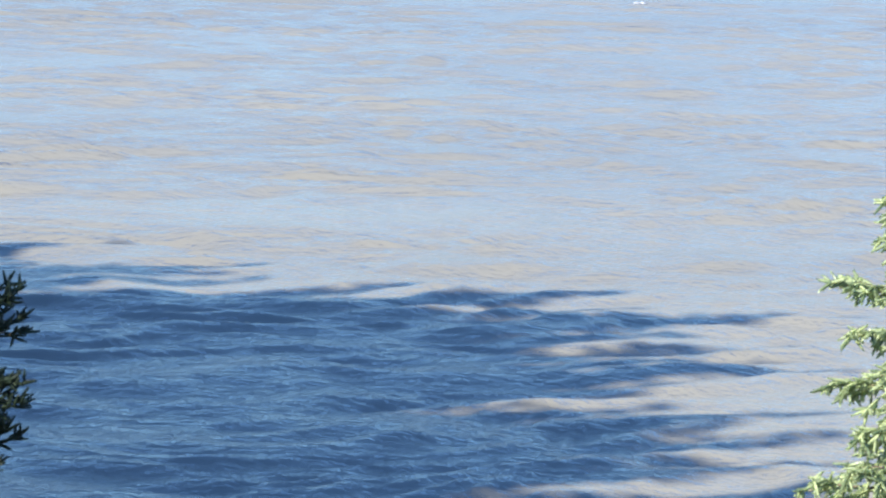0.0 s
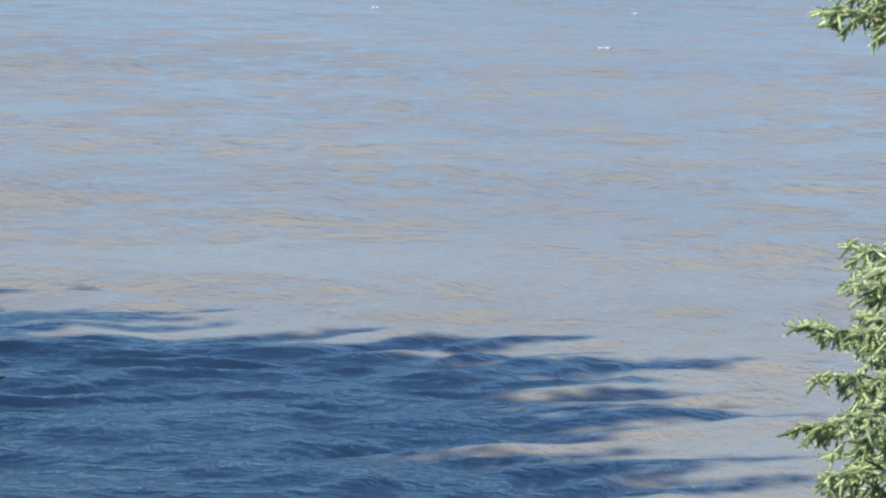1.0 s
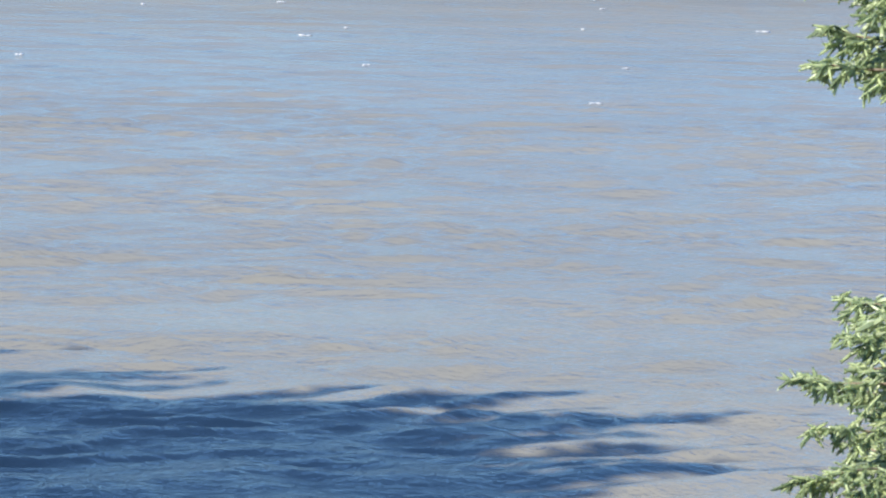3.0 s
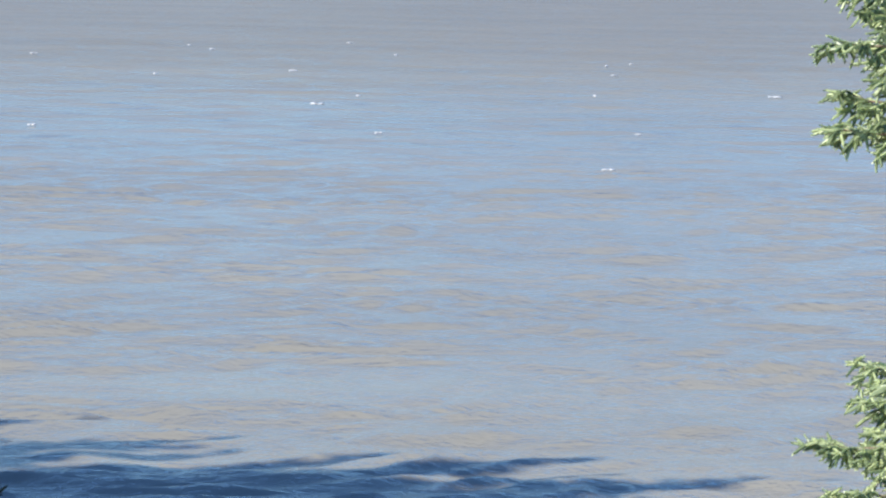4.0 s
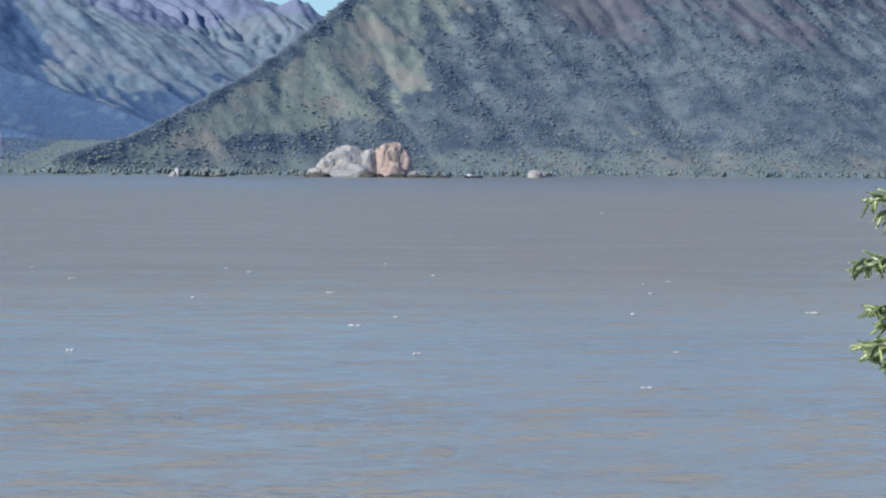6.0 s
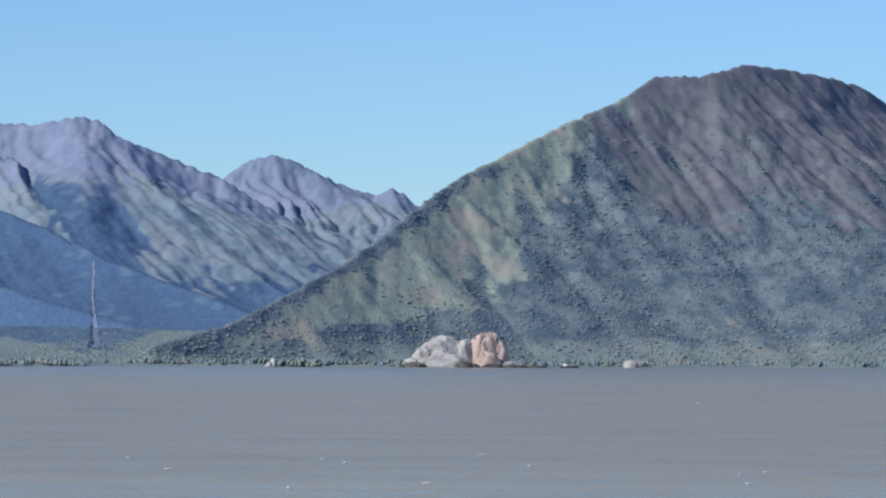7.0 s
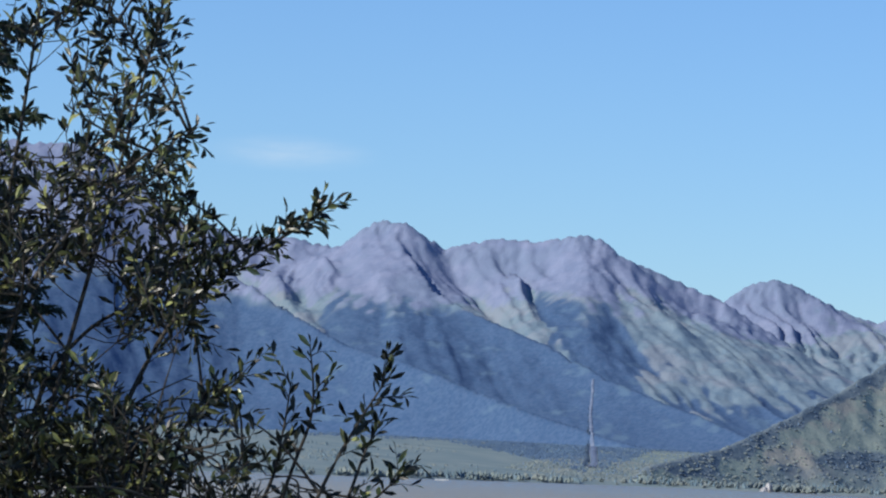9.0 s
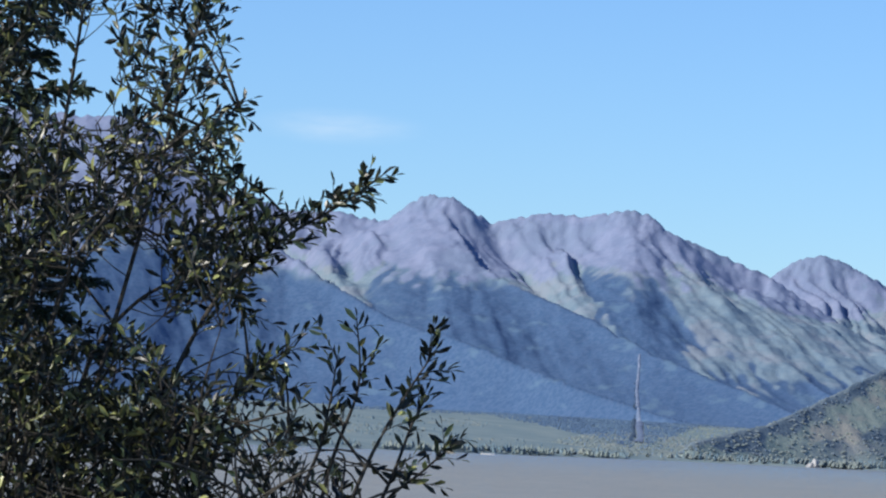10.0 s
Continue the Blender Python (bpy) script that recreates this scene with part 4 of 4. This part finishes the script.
def spruce(label, at, top, tips, extra, seed, needle, radius, lift=0.0):
    """A spruce with each bough a part; tips: bearings of boughs seen well; extra: how many more go round."""
    rng = np.random.default_rng(seed)
    foot = Vector((at.x, at.y, float(bluff_z(at.x, at.y)) - 0.1))
    ob = root("spruce_tree", foot, label, "tree", "spruces on the bluff")
    trunk = Heap()
    hgt = top - foot.z
    path = [foot + Vector((0.05 * math.sin(k), 0.05 * math.cos(1.7 * k), hgt * k / 10)) for k in range(11)]
    trunk.tube(path, [0.016 * hgt * (1 - 0.96 * k / 10) + 0.008 for k in range(11)], 10)
    part("trunk", trunk, BARK, ob, smooth=True)
    boughs = []
    for az, el, d, rise in tips:
        tip = bearing(az + (0.22 if az > 0 else -0.3 if az > -6 else -0.08), el, d)
        boughs.append((Vector((foot.x, foot.y, tip.z + rise)), tip, True))
    for k in range(extra):
        u = rng.uniform(0.12, 0.97)
        a = rng.uniform(0, 6.283)
        z = foot.z + hgt * u
        r = radius * (1 - u) ** 0.8 * rng.uniform(0.8, 1.1) + 0.1
        d = Vector((math.cos(a), math.sin(a), 0))
        tip = Vector((foot.x, foot.y, z - 0.2 * r)) + d * r
        if clear_view(tip):
            boughs.append((Vector((foot.x, foot.y, z)), tip, False))
    for base, tip, fine in boughs:
        wood, green = Heap(), Heap()
        spruce_branch(wood, green, base, tip, rng, fine, 0.06 - 0.1 * lift, lift)
        limb = part("bough", wood, TWIG if fine else BARK, ob, smooth=True)
        part("needles", green, needle, limb)
    return ob


def clear_view(p):
    """Whether a bough tip stays out of the open gaps between the boughs that show."""
    az = math.degrees(math.atan2(p.x, p.y))
    el = math.degrees(math.atan2(p.z - EYE_Z, math.hypot(p.x, p.y)))
    return not (-13.9 < az < -11.0 and el > -3 or -4.9 < az < 7.3 or (7.2 < az < 8.3 and -5.6 < el < -3.3))


spruce("sunlit green spruce with drooping pale twigs on the bluff", bearing(9.3, 0, 17.2), 13.2, [
    (6.40, -0.50, 17.0, 0.16), (6.75, -0.95, 17.1, 0.12), (6.17, -1.34, 17.0, 0.14), (6.31, -2.05, 17.3, 0.10), (6.22, -2.52, 17.1, 0.12), (6.95, -1.75, 16.9, 0.10),
    (7.0, -0.75, 17.7, 0.1), (7.1, -1.2, 17.8, 0.1), (6.95, -1.6, 17.8, 0.1), (6.9, -2.3, 17.7, 0.1), (7.0, -5.95, 17.8, 0.1), (6.9, -6.9, 17.8, 0.12), (6.95, -7.65, 17.9, 0.12), (6.9, -8.4, 17.8, 0.12),
    (6.78, -5.65, 17.2, 0.02), (6.76, -6.20, 17.0, 0.10), (6.13, -6.80, 17.1, 0.16), (6.95, -6.55, 17.4, 0.12), (6.40, -7.42, 17.0, 0.14), (6.14, -8.12, 17.2, 0.14),
    (6.75, -7.95, 16.8, 0.12), (6.55, -8.75, 17.0, 0.16), (5.85, -9.55, 17.1, 0.2), (6.3, -9.3, 16.9, 0.2), (5.6, -10.0, 17.0, 0.2), (6.9, -9.0, 17.3, 0.16)],
    34, 3, NEEDLE, 1.35)
spruce("small spruce on the bluff, shade put into its needle colour", bearing(-7.3, 0, 17.6), 9.1, [
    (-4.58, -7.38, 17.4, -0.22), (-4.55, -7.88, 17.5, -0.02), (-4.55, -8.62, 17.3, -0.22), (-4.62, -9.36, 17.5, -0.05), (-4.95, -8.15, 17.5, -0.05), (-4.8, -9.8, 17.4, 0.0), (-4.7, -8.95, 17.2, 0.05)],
    26, 5, SHADED_NEEDLE, 1.0, 0.7)
spruce("tall spruce behind the willow, needles darkened for shade", bearing(-16.2, 0, 19.6), 17.5, [
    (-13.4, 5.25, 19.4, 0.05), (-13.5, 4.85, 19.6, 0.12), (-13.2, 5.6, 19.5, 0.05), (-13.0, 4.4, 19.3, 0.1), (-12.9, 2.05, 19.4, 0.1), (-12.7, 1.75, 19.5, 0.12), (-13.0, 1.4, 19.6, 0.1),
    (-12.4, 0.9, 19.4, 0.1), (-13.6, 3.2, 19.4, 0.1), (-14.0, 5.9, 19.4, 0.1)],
    170, 7, SHADED_NEEDLE, 2.3)


# ---- willow ----
def leaf(heap, p, d, up, length, width):
    """A willow leaf: narrow at the stalk, broadest past the middle, folded along the rib, its tip curling down."""
    s = d.cross(up).normalized() * width * 0.5
    n = s.cross(d).normalized()
    k = len(heap.v)
    rib = [p, p + d * length * 0.5 - n * width * 0.06, p + d * length - n * length * 0.12]
    heap.v.extend(tuple(v) for v in (rib[0], p + d * length * 0.3 + s * 0.72 + n * width * 0.16, rib[1], p + d * length * 0.3 - s * 0.72 + n * width * 0.16,
                                     p + d * length * 0.68 + s + n * width * 0.14 - n * length * 0.03, p + d * length * 0.68 - s + n * width * 0.14 - n * length * 0.03, rib[2]))
    heap.f.extend(((k, k + 2, k + 1), (k, k + 3, k + 2), (k + 1, k + 2, k + 4), (k + 2, k + 3, k + 5), (k + 2, k + 6, k + 4), (k + 2, k + 5, k + 6)))


def leafy(wood, green, path, rng, start=0.25, gap=0.022, thick=0.004):
    n = len(path) - 1
    wood.tube(path, [thick * (1 - 0.75 * k / n) for k in range(n + 1)], 5)
    total = sum((b - a).length for a, b in zip(path[:-1], path[1:]))
    count = int(total * (1 - start) / gap)
    for k in range(count):
        t = start + (1 - start) * (k + rng.random() * 0.6) / max(count, 1)
        i = min(int(t * n), n - 1)
        p = path[i].lerp(path[i + 1], t * n - i)
        d = (path[i + 1] - path[i]).normalized()
        a = 2.4 * k + rng.uniform(-0.5, 0.5)
        u = d.cross(Vector((0.2, 1, 0.1))).normalized()
        out = u * math.cos(a) + d.cross(u) * math.sin(a)
        way = (d * rng.uniform(0.5, 1.1) + out * rng.uniform(0.5, 1.0) + Vector((0, 0, rng.uniform(-0.3, 0.3)))).normalized()
        leaf(green, p, way, (out.cross(way) + Vector(rng.uniform(-0.6, 0.6, 3))).normalized(), rng.uniform(0.048, 0.084), rng.uniform(0.018, 0.026))
    leaf(green, path[-1], (path[-1] - path[-2]).normalized(), Vector((0.3, 0.5, 1)), 0.045, 0.012)


def curve(points, n=10):
    """A smooth run through the points."""
    out = []
    for k in range(len(points) - 1):
        a, b = points[k], points[k + 1]
        z, c = points[max(k - 1, 0)], points[min(k + 2, len(points) - 1)]
        for m in range(n):
            t = m / n
            out.append(0.5 * (2 * a + (b - z) * t + (2 * z - 5 * a + 4 * b - c) * t * t + (3 * a - z - 3 * b + c) * t ** 3))
    return out + [points[-1]]


def willow():
    rng = np.random.default_rng(21)
    at = bearing(-13.6, 0, 17.3)
    foot = Vector((at.x, at.y, float(bluff_z(at.x, at.y)) - 0.1))
    ob = root("willow_tree", foot, "leafy dark green willow with slender upright stems", "tree")
    stems = [
        [(-14.0, -4, 17.3), (-13.8, 0, 17.3), (-13.3, 4, 17.2), (-12.9, 7.6, 17.1)],
        [(-13.6, -5, 17.3), (-13.0, -1, 17.1), (-12.0, 3.4, 17.0), (-11.6, 5.2, 17.0), (-11.2, 7.2, 17.0)],
        [(-14.2, -5, 17.4), (-14.6, 0, 17.4), (-14.9, 4, 17.5), (-14.8, 7.5, 17.5)],
        [(-13.2, -5, 17.2), (-12.4, -1.5, 17.0), (-11.3, 1.4, 17.0), (-10.3, 2.5, 17.0), (-9.5, 3.05, 17.0), (-8.90, 3.52, 17.0)],
        [(-13.0, -5.5, 17.3), (-11.6, -2.5, 17.2), (-10.9, 0.2, 17.2), (-10.5, 0.75, 17.2), (-10.15, 1.02, 17.2)],
        [(-12.8, -6, 17.1), (-10.8, -3, 17.0), (-9.75, -0.6, 17.0), (-9.55, 0.2, 17.0), (-9.45, 1.0, 17.0)],
        [(-12.6, -6, 17.2), (-10.2, -3, 17.1), (-9.45, -0.4, 17.1), (-9.15, 0.6, 17.1), (-9.22, 1.52, 17.1)],
        [(-12.4, -6, 17.0), (-10.0, -3, 16.9), (-9.0, -0.5, 16.9), (-8.5, 0.5, 16.9), (-8.12, 1.13, 16.9)],
        [(-12.4, -6, 17.2), (-9.8, -3, 17.1), (-8.9, -1.2, 17.1), (-8.2, -0.5, 17.1), (-7.76, -0.07, 17.1)],
        [(-13.6, -5, 17.5), (-13.0, 0, 17.5), (-12.3, 1.5, 17.5), (-11.2, 2.0, 17.4), (-10.7, 1.45, 17.4)],
        [(-13.8, -5, 17.1), (-13.4, 1, 16.9), (-12.3, 3.2, 16.9), (-11.4, 4.1, 16.9), (-10.95, 4.3, 16.9)],
        [(-12.4, -6, 17.3), (-9.7, -3, 17.2), (-8.75, -0.9, 17.2), (-8.4, 0.1, 17.2), (-8.2, 0.52, 17.2)],
    ]
    green, twigs, knots = Heap(), Heap(), []
    for k, s in enumerate(stems):
        path = curve([foot + Vector(rng.uniform(-0.12, 0.12, 2).tolist() + [0.0])] + [bearing(*c) for c in s], 8)
        thick = 0.024 if k in (0, 2) else 0.014
        heap = Heap()
        n = len(path) - 1
        heap.tube(path, [thick * (1 - k2 / n) + 0.0025 for k2 in range(n + 1)], 7)
        part("stem", heap, WILLOW_BARK, ob, smooth=True)
        leafy(Heap(), green, path[-14:], rng, 0.1, 0.026)
        knots += path[8:]
        if k >= 3:
            for j in range(70 if k == 3 else 22 if k < 5 else 9):
                p = path[-(5 if k == 3 else 2) - int(rng.integers(0, 24 if k == 3 else 15))]
                d = ((path[-1] - path[-6]).normalized() + Vector(rng.uniform(-0.9, 0.9, 3))).normalized()
                q = p + d * rng.uniform(0.06, 0.12 if k == 3 else 0.16)
                leafy(twigs, green, [p, p.lerp(q, 0.5) + Vector((0, 0, 0.008)), q], rng, 0.15, 0.024, 0.0028)
    edge_el = [-3, -0.6, -0.2, 0.5, 0.8, 1.1, 1.4, 1.7, 2.1, 2.5, 2.9, 3.2, 3.6, 4.3, 5.5, 8]
    edge_az = [-8.6, -8.8, -9.3, -9.9, -10.2, -11.0, -10.85, -10.75, -10.5, -10.2, -10.05, -10.8, -11.15, -11.2, -11.15, -11.2]
    gaps = [(-13.24, 4.56, 0.55, 0.75), (-13.1, 3.36, 0.3, 0.24), (-11.75, 2.85, 0.32, 0.2), (-12.58, 1.85, 0.55, 0.4), (-11.45, 1.1, 0.7, 0.3), (-12.3, 5.3, 0.2, 0.25), (-12.2, 3.9, 0.2, 0.2), (-12.15, 1.25, 0.35, 0.25), (-13.4, 1.45, 0.45, 0.22), (-12.9, 0.72, 0.4, 0.18)]
    def inside(az, el):
        return az < float(np.interp(el, edge_el, edge_az)) and not any(((az - a) / w) ** 2 + ((el - e) / h) ** 2 < 1 for a, e, w, h in gaps)

    def bearings(p):
        return math.degrees(math.atan2(p.x, p.y)), math.degrees(math.atan2(p.z - EYE_Z, math.hypot(p.x, p.y)))

    for _ in range(520):
        p = knots[int(rng.integers(0, len(knots)))]
        d = Vector((rng.uniform(-0.7, 1.0), rng.uniform(-0.8, 0.8), rng.uniform(-0.1, 1.0))).normalized()
        q = p + d * rng.uniform(0.3, 0.75)
        if not inside(*bearings(q)) or not inside(*bearings(p.lerp(q, 0.6))):
            continue
        arc = curve([p, p.lerp(q, 0.5) + Vector(rng.uniform(-0.05, 0.05, 3)) + Vector((0, 0, 0.03)), q + Vector((0, 0, rng.uniform(-0.10, 0.03)))], 4)
        twigs.tube(arc, [0.0055 * (1 - k / (len(arc) - 1)) + 0.002 for k in range(len(arc))], 5)
        knots += arc[2:]
    near = np.array([tuple(p) for p in knots])
    made, tries = 0, 0
    while made < 1900 and tries < 40000:
        tries += 1
        el = rng.uniform(-2.6, 7.2) if made % 3 else rng.uniform(-2.2, 2.6)
        az = rng.uniform(-16.2, float(np.interp(el, edge_el, edge_az)) - 0.15)
        if not inside(az, el):
            continue
        thin = 0.3 if el < 0.3 and az < -11.2 else 0.2 if el > 3.3 or (el > 2.4 and az > -12.4) else 0.82 if az > -11.2 and el < 0.8 else 0.5
        if rng.random() < thin or (0.3 < el < 2.4 and float(fbm(np.array(az * 1.5), np.array(el * 1.9), 2, 505)) < 0.38):
            continue
        q = bearing(az, el, rng.uniform(16.4, 18.4))
        away = np.linalg.norm(near - np.array(q), axis=1) + np.where(near[:, 2] > q.z + 0.03, 0.15, 0)
        if away.min() > 0.24:
            continue
        p = knots[int(np.argmin(away))]
        d = (q - p).normalized() * 0.5 + Vector((rng.uniform(-0.3, 0.7), rng.uniform(-0.4, 0.4), rng.uniform(0.0, 0.9)))
        tip = q + d.normalized() * rng.uniform(0.10, 0.22)
        if not inside(bearings(tip)[0] - 0.25, bearings(tip)[1]):
            continue
        mid = p.lerp(q, 0.5) + Vector(rng.uniform(-0.04, 0.04, 3))
        twigs.tube([p, mid, q], [0.003, 0.0024, 0.002], 4)
        leafy(twigs, green, [q, q.lerp(tip, 0.5) + Vector((0, 0, 0.012)), tip], rng, 0.0, 0.023, 0.003)
        made += 1
    tagged(part("twig", twigs, WILLOW_BARK, ob), kind="stuff")
    tagged(part("foliage", green, LEAF, ob), "narrow willow leaves, darkened for shade, a few bright as if sunlit", kind="stuff")
    return ob


willow()


# ---- spruces up the coast and beside the lookout, which shade the water and the willow ----
def shade_spruce(height, radius, seed):
    rng = np.random.default_rng(seed)
    ob = root("spruce_tree", (0, 0, 0), "tall dark spruce on the wooded coast", "tree", "spruces along the coast")
    trunk, crown = Heap(), Heap()
    trunk.tube([Vector((0, 0, height * k / 8)) for k in range(9)], [0.013 * height * (1 - 0.97 * k / 8) + 0.01 for k in range(9)], 8)
    part("trunk", trunk, BARK, ob, smooth=True)
    crown.tube([Vector((0.1 * math.sin(5 * k), 0.1 * math.cos(4 * k), height * (0.1 + 0.82 * k / 14))) for k in range(15)],
               [0.6 * radius * (0.9 - 0.82 * k / 14) ** 0.85 * rng.uniform(0.7, 1.15) for k in range(15)], 7)
    z = 0.08 * height
    while z < height:
        u = z / height
        r = radius * (1 - u) ** 0.85 + 0.08
        for k in range(5):
            a = rng.uniform(0, 6.283)
            d = Vector((math.cos(a), math.sin(a), 0))
            s = Vector((-d.y, d.x, 0))
            long = r * rng.uniform(0.6, 1.15)
            base = Vector((0, 0, z + rng.uniform(-0.1, 0.1)))
            tip = base + d * long + Vector((0, 0, -0.28 * long))
            crown.tube([base, base.lerp(tip, 0.6) + Vector((0, 0, -0.05 * long)), tip], [0.03, 0.02, 0.008], 3)
            for m in range(int(4 + 5 * long)):
                t = rng.uniform(0.15, 1.0)
                o = base.lerp(tip, t)
                e = (d * 0.8 + s * rng.choice([-1, 1]) * rng.uniform(0.3, 1.2) + Vector((0, 0, rng.uniform(-0.8, 0.1)))).normalized()
                w = e.cross(Vector(rng.uniform(-1, 1, 3))).normalized() * 0.14
                reach = (0.25 + 0.35 * (1 - t)) * (0.5 + 0.25 * long)
                crown.add([o, o + e * reach * 0.45 + w, o + e * reach, o + e * reach * 0.45 - w], [(0, 1, 2, 3)])
        z += 0.38 + 0.1 * rng.random()
    tip = Vector((0, 0, height))
    for k in range(10):
        a = 2.4 * k
        crown.add([tip, tip + Vector((0.09 * math.cos(a), 0.09 * math.sin(a), -0.35)), tip + Vector((0.12 * math.cos(a + 0.7), 0.12 * math.sin(a + 0.7), -0.4))], [(0, 1, 2)])
    part("crown", crown, SHADED_NEEDLE, ob)
    return ob


FALL = Vector((-TO_SUN.x, -TO_SUN.y)) / TO_SUN.z  # ground covered by a shadow for each metre of height


def coast_spruces():
    models = [(16.0, 2.8), (18.0, 3.1), (20.0, 3.5), (23.0, 3.8)]
    first = [shade_spruce(h, r, 60 + k) for k, (h, r) in enumerate(models)]
    # tips of the shadows on the water: metres along the sun's way and across it, tree size
    across_at = [46, 48.2, 50, 52, 53.8, 55.4, 57, 58.3, 60.7, 62.4, 64.1, 66.2, 68.2, 70.2, 72.2, 73.9, 76.2, 77.8, 79]
    along_at = [36, 38, 37.5, 39, 42, 38, 38.5, 44, 44.5, 43.5, 48, 44.5, 45.5, 42.4, 39.6, 41.8, 36.5, 39.3, 36]
    tips = [(a, p, k % 3) for k, (a, p) in enumerate(zip(along_at, across_at))]
    fill = np.random.default_rng(44)
    for back in (0.5, 2.5, 5.0, 8.0, 11.5, 16.0):
        for p in np.arange(46, 79, 1.3):
            tips.append((float(np.interp(p, across_at, along_at)) - back - fill.uniform(0, 2.5), p + fill.uniform(-0.5, 0.5), int(fill.integers(0, 3))))
    spots = []
    way = FALL.normalized()
    for along, across, first_kind in tips:
        p = Vector((way.x * along - way.y * across, way.y * along + way.x * across))
        for kind in range(first_kind, len(models)):
            h = models[kind][0] + 6.6
            for _ in range(8):
                x, y = p.x - FALL.x * h, p.y - FALL.y * h
                h = 0.5 * (h + models[kind][0] + float(bluff_z(x, y)))
            if math.degrees(math.atan2(x, y)) < -17.2:
                spots.append((x, y, kind))
                break
    spots += [(-16.7, 12.9, 2), (-15.1, 16.1, 2), (-19.0, 15.5, 1)]
    rng = np.random.default_rng(9)
    seen = set()
    for x, y, kind in spots:
        m = pose(x, y, float(bluff_z(x, y)) - 0.15, 0, 0, rng.uniform(0, 360))
        if kind in seen:
            copy_thing(first[kind], m)
        else:
            first[kind].matrix_world = m
            seen.add(kind)


coast_spruces()


# ---- gravel chute down the wooded spur ----
def chute():
    d = np.arange(2800, 4010, 4.0)
    t = np.maximum(d - 3380, 0) / 630
    wob = 4 * (fbm(d * 0.012, d * 0.0, 3, 15) - 0.5) + 2 * (fbm(d * 0.05, d * 0.0, 3, 25) - 0.5)
    X, Y = [], []
    for off in (-1, -0.5, 0, 0.5, 1):
        ragged = 0.35 + 1.3 * fbm(d * 0.04, d * 0 + 3 * off, 3, 4)
        X.append(d * math.sin(radians(-5.31)) - 3.5 * t + wob + 2.3 * off * (1.2 - 0.75 * t) * ragged)
        Y.append(d * math.cos(radians(-5.31)))
    X, Y = np.array(X).T, np.array(Y).T
    Z = np.maximum(RANGE_LAND.at("height", X, Y), flat_height(X, Y))
    dip = np.array([0.5, 0.8, 0.9, 0.8, 0.5])
    return grid_mesh("gravel_chute", X, Y, Z + dip)


def beside_chute():
    """Spruces that line the western bank of the chute, tallest on the lower half."""
    rng = np.random.default_rng(71)
    d = 2790 + 1155 * rng.random(300) ** 1.3
    t = np.maximum(d - 3380, 0) / 630
    wob = 4 * (fbm(d * 0.012, d * 0.0, 3, 15) - 0.5) + 2 * (fbm(d * 0.05, d * 0.0, 3, 25) - 0.5)
    x = d * math.sin(radians(-5.31)) - 3.5 * t + wob - 3.4 * (1.2 - 0.75 * t) - rng.uniform(0, 1.5, len(d))
    y = d * math.cos(radians(-5.31))
    z = np.maximum(RANGE_LAND.at("height", x, y), flat_height(x, y))
    return scatter("far_woods", cone_shape(), np.stack([x, y, z - 0.3], 1), rng.uniform(1.8, 4.0, len(d)) * (1.1 - 0.6 * t), 0.8, 72)


def fan_woods(x, y, z, r):
    """Woods that follow the chute down over its fan to the meadow."""
    turn, rise = np.degrees(np.arctan2(x, y)), np.degrees(np.arctan2(z - EYE_Z, np.hypot(x, y)))
    edge = np.interp(turn, [-7.4, -6.5, -5.9, -5.35, -4.95, -4.5], [0.30, 0.17, 0.05, -0.09, 0.07, 0.28])
    gap = np.abs(x - np.hypot(x, y) * math.sin(radians(-5.31)))
    return (rise + 0.06 * (r - 0.5) > edge) & (RANGE_LAND.at("height", x, y) < z) & (gap > 3.6)


# haze blue kept in the crowns of the valley floor
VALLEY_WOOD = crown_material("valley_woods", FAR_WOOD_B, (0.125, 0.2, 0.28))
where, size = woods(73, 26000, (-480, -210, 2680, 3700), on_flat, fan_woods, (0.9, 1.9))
tagged(part("far_woods", scatter("far_woods", cone_shape(), where, size, 1.7, 73), VALLEY_WOOD, None), "dense spruce woods on the valley floor, tinted blue for haze", "woods", kind="stuff")
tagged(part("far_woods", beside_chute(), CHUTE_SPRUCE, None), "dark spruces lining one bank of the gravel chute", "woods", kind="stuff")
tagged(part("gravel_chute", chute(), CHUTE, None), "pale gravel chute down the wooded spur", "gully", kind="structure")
